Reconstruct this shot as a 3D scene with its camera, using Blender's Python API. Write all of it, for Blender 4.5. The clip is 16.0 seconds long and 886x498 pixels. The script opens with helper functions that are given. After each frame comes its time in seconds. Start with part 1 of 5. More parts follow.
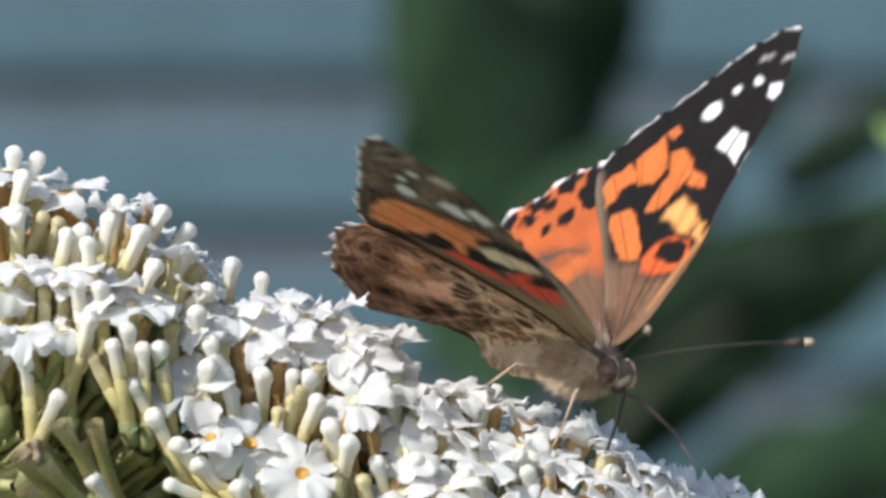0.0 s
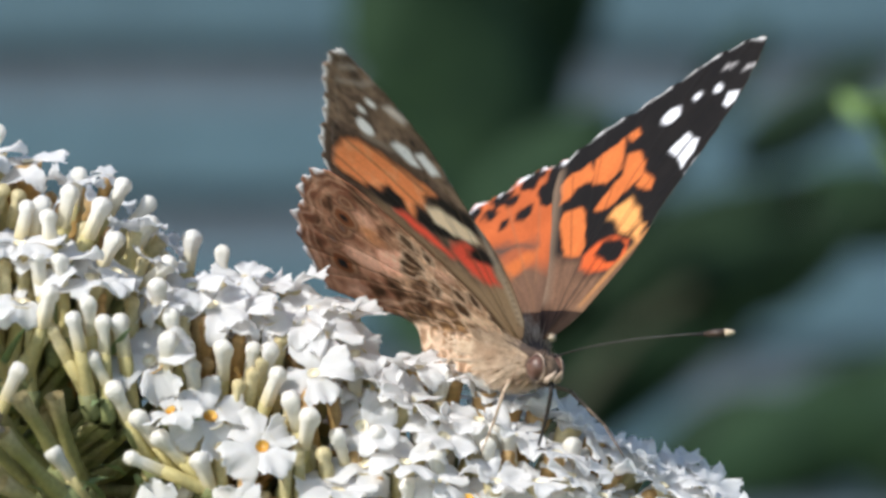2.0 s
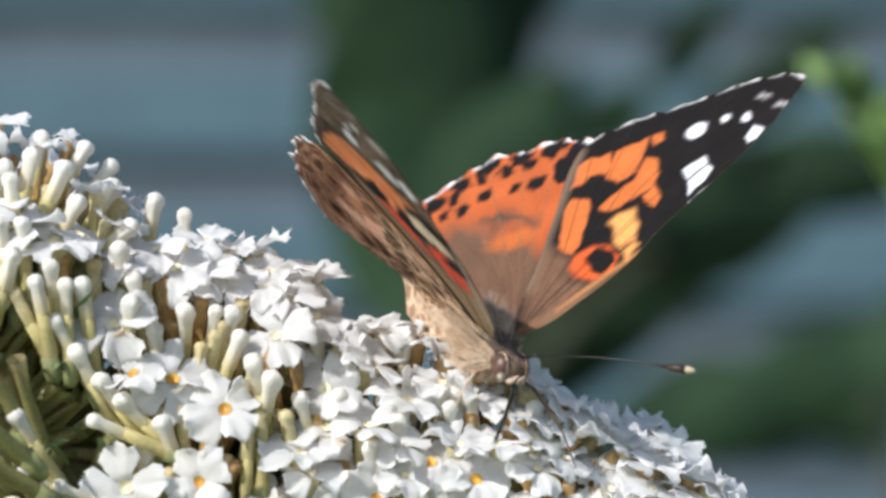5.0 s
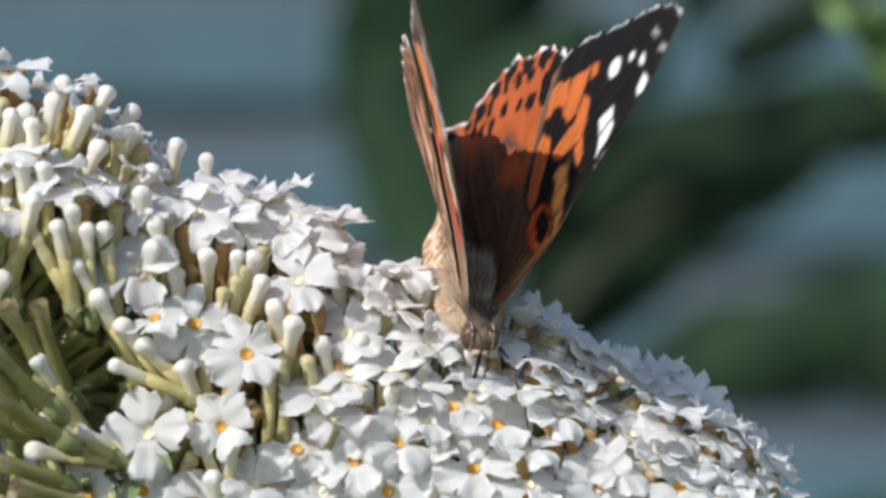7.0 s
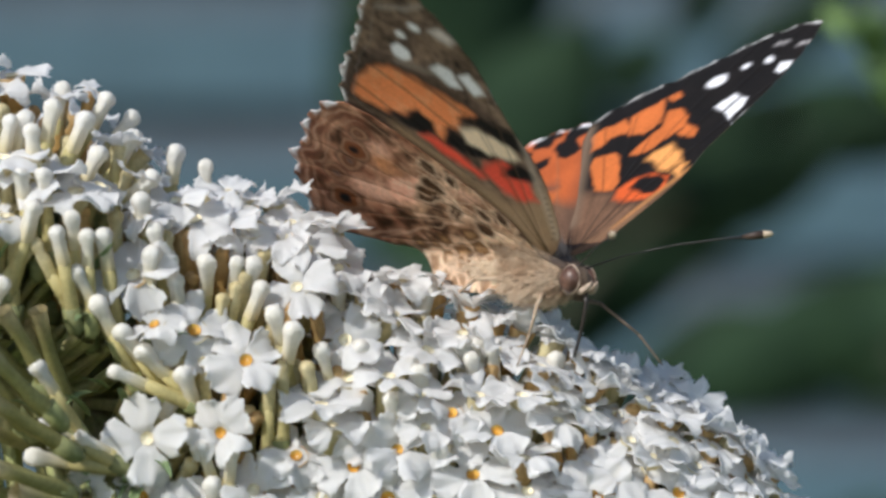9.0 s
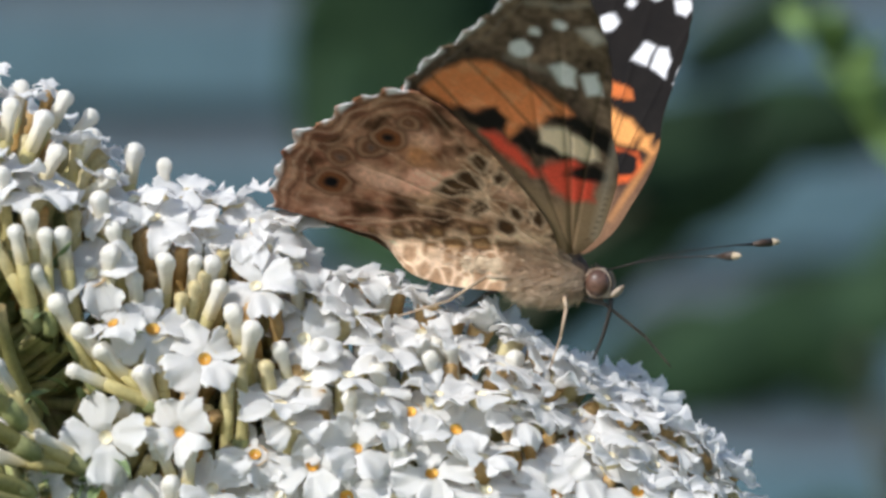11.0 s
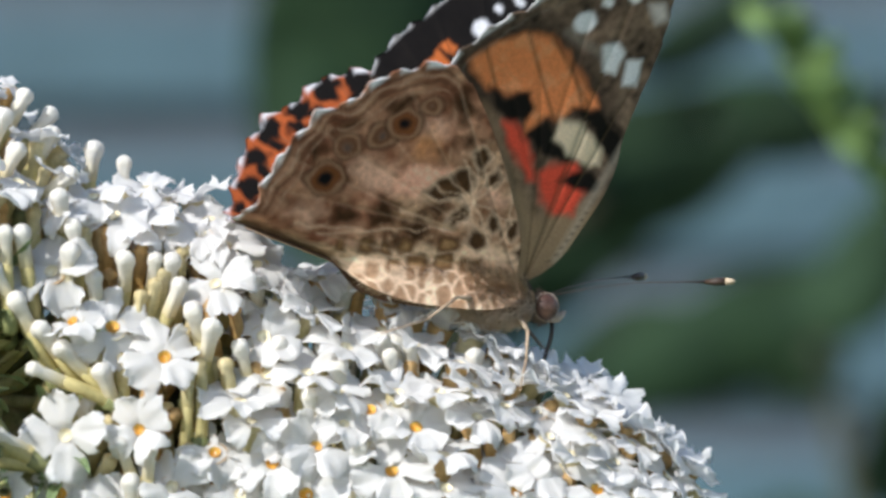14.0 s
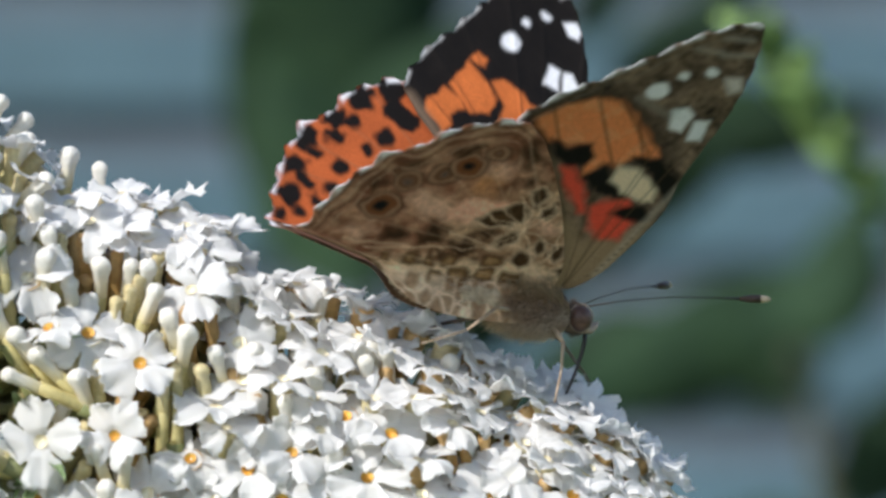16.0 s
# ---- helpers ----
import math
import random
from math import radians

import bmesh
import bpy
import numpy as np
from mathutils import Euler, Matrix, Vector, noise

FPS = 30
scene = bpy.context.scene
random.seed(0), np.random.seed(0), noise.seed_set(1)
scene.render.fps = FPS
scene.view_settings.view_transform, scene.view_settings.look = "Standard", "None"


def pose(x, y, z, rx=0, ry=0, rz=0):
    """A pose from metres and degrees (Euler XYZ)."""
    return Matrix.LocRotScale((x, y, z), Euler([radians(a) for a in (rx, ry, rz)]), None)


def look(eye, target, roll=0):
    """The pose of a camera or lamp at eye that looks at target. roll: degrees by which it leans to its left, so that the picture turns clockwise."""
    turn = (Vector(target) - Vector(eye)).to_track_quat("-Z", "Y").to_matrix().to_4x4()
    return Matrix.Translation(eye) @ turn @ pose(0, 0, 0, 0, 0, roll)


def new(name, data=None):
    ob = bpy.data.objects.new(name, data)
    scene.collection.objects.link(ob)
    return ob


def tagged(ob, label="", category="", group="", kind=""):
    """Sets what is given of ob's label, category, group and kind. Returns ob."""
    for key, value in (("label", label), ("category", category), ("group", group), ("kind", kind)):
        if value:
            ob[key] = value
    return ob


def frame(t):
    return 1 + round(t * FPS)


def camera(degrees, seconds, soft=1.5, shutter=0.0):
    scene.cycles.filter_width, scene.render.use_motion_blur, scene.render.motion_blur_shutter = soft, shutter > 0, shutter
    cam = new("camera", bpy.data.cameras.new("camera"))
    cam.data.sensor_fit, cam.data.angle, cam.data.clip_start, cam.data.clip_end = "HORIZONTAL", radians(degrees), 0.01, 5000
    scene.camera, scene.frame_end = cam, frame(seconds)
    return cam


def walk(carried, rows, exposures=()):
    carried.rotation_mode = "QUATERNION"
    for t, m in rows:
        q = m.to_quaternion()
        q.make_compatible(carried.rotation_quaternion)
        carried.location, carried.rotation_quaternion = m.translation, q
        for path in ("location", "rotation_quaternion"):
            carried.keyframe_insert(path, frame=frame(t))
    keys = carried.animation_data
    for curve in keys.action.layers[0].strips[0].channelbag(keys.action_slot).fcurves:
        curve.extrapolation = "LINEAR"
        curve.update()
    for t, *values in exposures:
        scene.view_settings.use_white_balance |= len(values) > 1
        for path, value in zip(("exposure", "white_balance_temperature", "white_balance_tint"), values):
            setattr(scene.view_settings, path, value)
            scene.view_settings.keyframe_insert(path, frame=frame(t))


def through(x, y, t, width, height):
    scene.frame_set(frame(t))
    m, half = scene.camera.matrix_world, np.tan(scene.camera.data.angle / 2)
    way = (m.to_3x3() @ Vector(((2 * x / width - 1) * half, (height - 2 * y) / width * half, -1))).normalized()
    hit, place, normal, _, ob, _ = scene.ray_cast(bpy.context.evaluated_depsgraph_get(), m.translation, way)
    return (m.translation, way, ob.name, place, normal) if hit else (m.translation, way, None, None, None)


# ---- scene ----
# ---- camera ----
MM = 0.001
H = 1.2                      # height of the lens and of the flower head
D = 0.448                    # from the lens to the flower head
PX = 0.05 * MM               # one step of the plan's grid at the flower head
cam = camera(10.0, 16.0, soft=3.0, shutter=0.5)
cam.data.dof.use_dof = True
cam.data.dof.focus_distance = D - 0.006
cam.data.dof.aperture_fstop = (cam.data.lens * MM) / (6.4 * MM)


def turn(sx, sy):
    """The camera's pose when the picture has slid by (sx, sy) grid steps."""
    k = D / PX
    return pose(0, -D, H, 90 + math.degrees(math.atan(sy / k)), 0, math.degrees(math.atan(sx / k)))


walk(cam, [(t, turn(sx, sy)) for t, sx, sy in (
    (0, 98, 211),
    (0.5, 98, 205),
    (1, 36, 186),
    (1.2, 36, 186),
    (1.5, 37, 160),
    (2, 28, 163),
    (2.5, 30, 141),
    (3, 20, 141),
    (3.2, 22, 128),
    (5.3, -42, 92),
    (5.5, -36, 85),
    (6, -13, 44),
    (6.5, -1, 16),
    (7, 0, 0),
    (7.3, -8, 15),
    (7.5, -10, 23),
    (8, -8, 21),
    (8.2, -4, 21),
    (8.5, 2, 15),
    (9, -1, 11),
    (9.2, -8, 19),
    (11.3, -76, 8),
    (11.5, -75, 5),
    (12, -60, -27),
    (12.5, -89, -18),
    (13, -124, 5),
    (13.5, -163, 16),
    (14, -145, 5),
    (14.5, -153, 0),
    (15, -137, -12),
    (15.5, -163, 24),
    (16, -188, 16),
)], [(0, 0.44), (0.5, 0.28), (1.5, 0.42), (3, 0.36), (5.5, 0.45), (7, 0.25), (9.2, 0.12), (11.3, 0.32), (12, 0.13), (12.5, 0.24), (13.2, 0.48), (16, 0.48)])

# ---- world and sun ----
SUN = Vector((-0.58, -0.53, 0.62)).normalized()
world = bpy.data.worlds.new("sky")
scene.world = world
world.use_nodes = True
wn = world.node_tree.nodes
sky = wn.new("ShaderNodeTexSky")
sky.sky_type, sky.sun_disc = "NISHITA", False
sky.sun_elevation = math.asin(SUN.z)
sky.sun_rotation = math.atan2(SUN.x, SUN.y)
world.node_tree.links.new(sky.outputs[0], wn["Background"].inputs[0])
wn["Background"].inputs[1].default_value = 0.145
sun = new("sun", bpy.data.lights.new("sun", "SUN"))
sun.data.energy, sun.data.angle, sun.data.color = 3.6, radians(0.53), (1.0, 0.985, 0.955)
sun.matrix_world = look(SUN * 10, (0, 0, 0))


# ---- materials ----
def material(name, colour, rough=0.6, vary=0.15, scale=200.0, second=None, bump=0.2, fine=900.0, through=0.0, by_object=0.0, metal=0.0, attribute="", spec=0.4, shine=None, foot=None):
    """A node material: a colour that varies at two scales, a fine relief, and light that shines through thin things."""
    m = bpy.data.materials.new(name)
    m.use_nodes = True
    n, l = m.node_tree.nodes, m.node_tree.links
    b = n["Principled BSDF"]
    b.inputs["Roughness"].default_value, b.inputs["Metallic"].default_value = rough, metal
    b.inputs["Specular IOR Level"].default_value = spec
    co = n.new("ShaderNodeTexCoord")
    big, small = n.new("ShaderNodeTexNoise"), n.new("ShaderNodeTexNoise")
    big.inputs["Scale"].default_value, small.inputs["Scale"].default_value = scale, fine
    big.inputs["Detail"].default_value, small.inputs["Detail"].default_value = 3, 2
    for tex in (big, small):
        l.new(co.outputs["Object"], tex.inputs["Vector"])
    if attribute:
        base = n.new("ShaderNodeVertexColor")
        base.layer_name = attribute
        base_out = base.outputs[0]
    else:
        ramp = n.new("ShaderNodeValToRGB")
        other = second or tuple(c * (1 - vary) for c in colour)
        ramp.color_ramp.elements[0].position, ramp.color_ramp.elements[1].position = 0.35, 0.65
        ramp.color_ramp.elements[0].color, ramp.color_ramp.elements[1].color = (*other, 1), (*colour, 1)
        l.new(big.outputs[0], ramp.inputs[0])
        base_out = ramp.outputs[0]
    if foot:                                   # another colour towards the foot of a tube
        sep, mr, fade = n.new("ShaderNodeSeparateXYZ"), n.new("ShaderNodeMapRange"), n.new("ShaderNodeMix")
        fade.data_type = "RGBA"
        l.new(co.outputs["Object"], sep.inputs[0])
        l.new(sep.outputs["Z"], mr.inputs["Value"])
        mr.inputs["From Min"].default_value, mr.inputs["From Max"].default_value = -0.0032, -0.0004
        l.new(mr.outputs[0], fade.inputs["Factor"])
        fade.inputs[6].default_value = (*foot, 1)
        l.new(base_out, fade.inputs[7])
        base_out = fade.outputs[2]
    hsv = n.new("ShaderNodeHueSaturation")
    l.new(base_out, hsv.inputs["Color"])
    span = n.new("ShaderNodeMapRange")
    span.inputs["From Min"].default_value, span.inputs["From Max"].default_value = 0.3, 0.7
    span.inputs["To Min"].default_value, span.inputs["To Max"].default_value = 1 - vary, 1 + vary * 0.5
    l.new(small.outputs[0], span.inputs["Value"])
    value = span.outputs[0]
    if by_object:
        info, mul, add = n.new("ShaderNodeObjectInfo"), n.new("ShaderNodeMath"), n.new("ShaderNodeMath")
        mul.operation, add.operation = "MULTIPLY_ADD", "MULTIPLY"
        mul.inputs[1].default_value, mul.inputs[2].default_value = by_object, 1 - by_object
        l.new(info.outputs["Random"], mul.inputs[0])
        l.new(mul.outputs[0], add.inputs[0])
        l.new(value, add.inputs[1])
        value = add.outputs[0]
    l.new(value, hsv.inputs["Value"])
    l.new(hsv.outputs[0], b.inputs["Base Color"])
    if bump:
        bn = n.new("ShaderNodeBump")
        bn.inputs["Strength"].default_value, bn.inputs["Distance"].default_value = bump, 0.3 / fine
        l.new(small.outputs[0], bn.inputs["Height"])
        l.new(bn.outputs[0], b.inputs["Normal"])
    if through:
        tr, mix = n.new("ShaderNodeBsdfTranslucent"), n.new("ShaderNodeMixShader")
        mix.inputs[0].default_value = through
        if shine:
            tr.inputs["Color"].default_value = (*shine, 1)
        else:
            l.new(hsv.outputs[0], tr.inputs["Color"])
        l.new(b.outputs[0], mix.inputs[1])
        l.new(tr.outputs[0], mix.inputs[2])
        l.new(mix.outputs[0], n["Material Output"].inputs[0])
    return m


WING = material("wing_scales", (0, 0, 0), 0.75, 0.15, 600, bump=0.3, fine=5200, through=0.13, attribute="scales", spec=0.15)
PETAL = material("white_petal", (0.90, 0.902, 0.905), 0.65, 0.04, 350, second=(0.88, 0.878, 0.872), bump=0.6, fine=1500, through=0.62, by_object=0.04, spec=0.15, shine=(0.945, 0.93, 0.915))
BUD = material("bud_white", (0.88, 0.87, 0.84), 0.55, 0.08, 300, second=(0.84, 0.81, 0.72), bump=0.2, fine=2500, through=0.3, by_object=0.08, shine=(0.92, 0.84, 0.74), foot=(0.74, 0.62, 0.30))
TUBE = material("corolla_tube", (0.82, 0.72, 0.45), 0.6, 0.14, 260, second=(0.70, 0.58, 0.30), bump=0.25, fine=2200, through=0.3, by_object=0.15, foot=(0.66, 0.57, 0.26))
TUBE_OLD = material("corolla_tube_old", (0.84, 0.58, 0.28), 0.6, 0.16, 260, second=(0.70, 0.44, 0.18), bump=0.25, fine=2200, through=0.4, by_object=0.3, foot=(0.62, 0.38, 0.12))
TUBE_SPENT = material("spent_tube", (0.62, 0.52, 0.30), 0.7, 0.2, 260, second=(0.48, 0.38, 0.20), bump=0.3, fine=2000, through=0.2, by_object=0.35, foot=(0.36, 0.33, 0.12))
WITHERED = material("withered_petal", (0.56, 0.47, 0.36), 0.75, 0.2, 300, second=(0.40, 0.28, 0.17), bump=0.3, fine=2000, through=0.35, by_object=0.2)
THROAT = material("orange_throat", (0.70, 0.32, 0.035), 0.6, 0.2, 900, second=(0.80, 0.54, 0.12), bump=0.2, fine=3000, by_object=0.4)
THROAT_PALE = material("pale_throat", (0.86, 0.80, 0.60), 0.6, 0.2, 900, second=(0.84, 0.70, 0.42), bump=0.2, fine=3000, by_object=0.3)
CALYX = material("calyx_green", (0.30, 0.30, 0.13), 0.65, 0.2, 400, second=(0.21, 0.23, 0.09), bump=0.3, fine=2000, by_object=0.3)
STALK = material("green_stalk", (0.34, 0.36, 0.15), 0.6, 0.2, 300, second=(0.46, 0.40, 0.20), bump=0.3, fine=1800)
BRACT = material("bract_leaf", (0.20, 0.29, 0.13), 0.55, 0.2, 200, second=(0.26, 0.33, 0.16), bump=0.3, fine=1400, through=0.2)
LEAF = material("shrub_leaf", (0.031, 0.064, 0.030), 0.75, 0.2, 60, second=(0.020, 0.043, 0.023), bump=0.3, fine=400, through=0.12, by_object=0.45, spec=0.12)
SHOOT = material("young_leaf", (0.24, 0.37, 0.12), 0.55, 0.15, 120, second=(0.18, 0.29, 0.09), bump=0.3, fine=700, through=0.25, by_object=0.25)
BARK = material("woody_stem", (0.06, 0.065, 0.035), 0.8, 0.3, 80, bump=0.5, fine=500)
FUR = material("body_hair", (0.17, 0.105, 0.07), 0.7, 0.25, 500, second=(0.07, 0.055, 0.05), bump=0.0, fine=2500, through=0.1)
FUR_PALE = material("pale_hair", (0.70, 0.55, 0.40), 0.7, 0.25, 420, second=(0.46, 0.31, 0.20), bump=0.0, fine=2500, through=0.1)
SKIN = material("body_skin", (0.12, 0.075, 0.05), 0.7, 0.25, 400, second=(0.20, 0.13, 0.08), bump=0.6, fine=2600)
BELLY = material("abdomen_scales", (0.66, 0.54, 0.40), 0.75, 0.25, 450, second=(0.36, 0.25, 0.15), bump=0.6, fine=2200)
PALP = material("palp_scales", (0.52, 0.41, 0.32), 0.65, 0.2, 900, second=(0.30, 0.20, 0.14), bump=0.3, fine=3000)
EYE = material("compound_eye", (0.075, 0.036, 0.026), 0.4, 0.3, 1500, second=(0.16, 0.085, 0.06), bump=0.2, fine=6000)
DARK = material("dark_horn", (0.03, 0.022, 0.018), 0.4, 0.2, 800, bump=0.1, fine=3000)
LEG = material("leg_scales", (0.55, 0.42, 0.30), 0.6, 0.25, 900, second=(0.34, 0.24, 0.16), bump=0.2, fine=3000)
# the same leg scales with the far side's shade put into the colour
LEG_SHADED = material("shaded_leg_scales", (0.17, 0.12, 0.085), 0.6, 0.25, 900, second=(0.10, 0.07, 0.05), bump=0.2, fine=3000)
CLUB = material("antenna_club", (0.05, 0.03, 0.02), 0.5, 0.2, 900, bump=0.1, fine=3000)
TIP = material("pale_club_tip", (0.50, 0.40, 0.28), 0.5, 0.1, 900, bump=0.1, fine=3000)
PAINT = material("blue_grey_paint", (0.076, 0.140, 0.176), 0.6, 0.12, 6, second=(0.064, 0.118, 0.150), bump=0.25, fine=60, by_object=0.12)
# grey that stands for the shadow bands between the fence's boards
SHADE = material("slat_gap_shade", (0.105, 0.135, 0.165), 0.8, 0.2, 5, bump=0.3, fine=50)
SOIL = material("lawn", (0.06, 0.11, 0.03), 0.9, 0.3, 3, second=(0.10, 0.12, 0.05), bump=0.8, fine=60)


# ---- building helpers ----
def part(name, bm, mat, parent=None, label="", m=None):
    """Links a bmesh as one mesh object, under parent if there is one."""
    me = bpy.data.meshes.new(name)
    bm.to_mesh(me)
    bm.free()
    return mesh_part(name, me, mat, parent, label, m)


def mesh_part(name, me, mat, parent=None, label="", m=None):
    if mat and not me.materials:
        for one in (mat if isinstance(mat, (list, tuple)) else (mat,)):
            me.materials.append(one)
    ob = new(name, me)
    if parent:
        ob.parent = parent
    if m is not None:
        ob.matrix_basis = m
    if label:
        ob["label"] = label
    return ob


def smooth(bm):
    for f in bm.faces:
        f.smooth = True
    return bm


def tube(bm, points, radii, sides=8, mat=0, cap=True):
    """A round tube along points; radii one for each point."""
    rings = []
    pts = [Vector(p) for p in points]
    side = None
    for i, p in enumerate(pts):
        along = (pts[min(i + 1, len(pts) - 1)] - pts[max(i - 1, 0)]).normalized()
        if side is None:
            side = along.orthogonal().normalized()
        side = (side - along * side.dot(along)).normalized()
        up = along.cross(side)
        rings.append([bm.verts.new(p + radii[i] * (math.cos(a) * side + math.sin(a) * up)) for a in (2 * math.pi * k / sides for k in range(sides))])
    for a, b in zip(rings, rings[1:]):
        for k in range(sides):
            f = bm.faces.new((a[k], a[(k + 1) % sides], b[(k + 1) % sides], b[k]))
            f.material_index, f.smooth = mat, True
    if cap:
        for ring, flip in ((rings[0], True), (rings[-1], False)):
            f = bm.faces.new(ring[::-1] if flip else ring)
            f.material_index, f.smooth = mat, True


def aim(place, way, roll=0.0, size=1.0):
    """A pose with z along way."""
    return Matrix.Translation(place) @ Vector(way).to_track_quat("Z", "Y").to_matrix().to_4x4() @ Matrix.Rotation(roll, 4, "Z") @ Matrix.Scale(size, 4)


def grid_place(gx, gy, dist=D):
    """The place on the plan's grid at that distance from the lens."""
    k = dist / D
    return Vector(((gx - 784) * PX * k, dist - D, H + (441 - gy) * PX * k))


# ---- ground and fence ----
bm = bmesh.new()
bmesh.ops.create_grid(bm, x_segments=40, y_segments=40, size=400)
tagged(part("ground", bm, SOIL), "short green lawn", "lawn", kind="structure")

fence = tagged(new("wall_fence"), "blue-grey painted fence of horizontal slats", "fence", kind="structure")
fence.matrix_basis = pose(0, 3.6, 0)
# one added sheet behind the slats gives the shade in their gaps
bm = bmesh.new()
bmesh.ops.create_cube(bm, size=1, matrix=pose(0, 0.027, 1.25) @ Matrix.Diagonal((9.0, 0.03, 2.5, 1)))
part("backing", bm, SHADE, fence, "grey sheet standing for the shade between the slats")
bm = bmesh.new()
bmesh.ops.create_cube(bm, size=1, matrix=Matrix.Diagonal((9.0, 0.014, 0.072, 1)))
bmesh.ops.bevel(bm, geom=bm.edges[:], offset=0.004, segments=2, affect="EDGES", profile=0.5)
slat = part("slat", bm, PAINT, fence, m=pose(0, 0, 0.06))
for i in range(1, 20):
    ob = new("slat", slat.data)
    ob.parent, ob.matrix_basis = fence, pose(0, 0, 0.045 + 0.119 * i, random.uniform(-2, 2), random.uniform(-0.12, 0.12), 0)
bm = bmesh.new()
bmesh.ops.create_cube(bm, size=1, matrix=Matrix.Diagonal((0.09, 0.07, 2.55, 1)))
post = part("post", bm, PAINT, fence, m=pose(-4.4, 0.03, 1.27))
for x in (-2.2, 2.2, 4.4):
    ob = new("post", post.data)
    ob.parent, ob.matrix_basis = fence, pose(x, -0.045 + 0.075, 1.27)


# ---- shrubs behind ----
def leaf_mesh(name, length, width, mat, fold=0.25, droop=0.15, seed=0):
    """A lance-shaped leaf along +x with a folded midrib and a wavy edge, thin but closed."""
    bm = bmesh.new()
    n, rows = 14, []
    for side in (0.0, -1.0):
        rows_here = []
        for i in range(n + 1):
            u = i / n
            w = width / 2 * (math.sin(math.pi * u ** 0.8) ** 0.85 + 0.02)
            row = []
            for v in (-1, -0.5, 0, 0.5, 1):
                wave = 0.06 * width * math.sin(9 * u + 2 * v + seed) * abs(v)
                z = fold * w * abs(v) - droop * length * u * u + wave + side * width * 0.012
                row.append(bm.verts.new((u * length, v * w, z)))
            rows_here.append(row)
        rows.append(rows_here)
    for s, rr in enumerate(rows):
        for a, b in zip(rr, rr[1:]):
            for k in range(4):
                f = bm.faces.new((a[k], b[k], b[k + 1], a[k + 1]) if s == 0 else (a[k], a[k + 1], b[k + 1], b[k]))
                f.smooth = True
    for i in range(n):
        for k in (0, 4):
            q = (rows[0][i][k], rows[0][i + 1][k], rows[1][i + 1][k], rows[1][i][k])
            bm.faces.new(q if k == 4 else q[::-1])
    me = bpy.data.meshes.new(name)
    bm.to_mesh(me)
    bm.free()
    me.materials.append(mat)
    return me


def leaf_pose(a, b, roll):
    """A leaf's pose from its foot a towards its tip b."""
    x = (b - a).normalized()
    y = Vector((0, 1, 0)).cross(x).normalized()
    z = x.cross(y)
    m = Matrix((x, y, z)).transposed().to_4x4()
    return Matrix.Translation(a) @ m @ Matrix.Rotation(roll, 4, "X")


def shrub(name, label, stems, leaves, dist, mat, width):
    """Stems and leaves given on the plan's grid; each leaf: foot, tip."""
    root = tagged(new(name), label, "shrub")
    root.matrix_basis = pose(*grid_place(stems[0][0][0], 441, dist).xy, 0)
    inv = root.matrix_basis.inverted()
    for st in stems:
        pts = [inv @ grid_place(x, y, dist + dz) for x, y, dz in st]
        low = pts[0].copy()
        low.z = 0
        if len(st) > 2:
            pts = [low, (low + pts[0]) / 2 + Vector((0.01, 0.01, 0))] + pts
        bm = bmesh.new()
        tube(bm, pts, [0.006 * (1 - 0.75 * i / len(pts)) * width for i in range(len(pts))], 7)
        part("stem", bm, BARK, root)
    for i, (x0, y0, x1, y1, w, dz) in enumerate(leaves):
        a, b = grid_place(x0, y0, dist + dz), grid_place(x1, y1, dist + dz + random.uniform(-0.03, 0.03))
        ln = (b - a).length
        me = leaf_mesh("leaf", ln, w * PX * (dist + dz) / D, mat, seed=i * 1.7, droop=0.05)
        ob = new("leaf", me)
        ob.parent, ob.matrix_basis = root, inv @ leaf_pose(a, b, random.uniform(-0.5, 0.5))
    return root


shrub("shrub", "dark green leafy shrub behind the flowers",
      [[(880, 1500, 0), (860, 700, 0), (840, 300, 0.02), (820, -300, 0.04)], [(860, 700, 0), (1100, 420, 0.03), (1420, 200, 0.05)]],
      [(840, 520, 660, 60, 260, 0), (770, 420, 600, -20, 190, 0.04), (720, 60, 610, -330, 200, 0.06), (850, 480, 980, 60, 280, 0.05), (830, 200, 720, -320, 300, 0.02), (830, 180, 940, -300, 300, 0.08),
       (840, 330, 1060, 20, 240, -0.05), (835, 380, 640, 240, 200, 0.08), (930, 520, 1080, 260, 210, 0.12), (830, 20, 1010, -380, 260, 0.1)] +
      [(1020, 400, 1420, 150, 190, 0.03), (1250, 300, 1560, 130, 160, 0.06), (1180, 330, 1500, 260, 120, 0.0),
       (1060, 150, 1200, 60, 110, 0.1), (1200, 60, 1330, -130, 90, 0.12),
       (1000, 440, 1300, 290, 170, 0.08), (1150, 390, 1560, 190, 180, 0.12), (1430, 260, 1760, 160, 130, 0.0), (1260, 130, 1560, -60, 130, 0.15), (880, 620, 1250, 430, 190, 0.02), (940, 560, 1330, 380, 150, 0.1), (900, 400, 1120, 200, 200, 0.1)], 1.75, LEAF, 1.0)
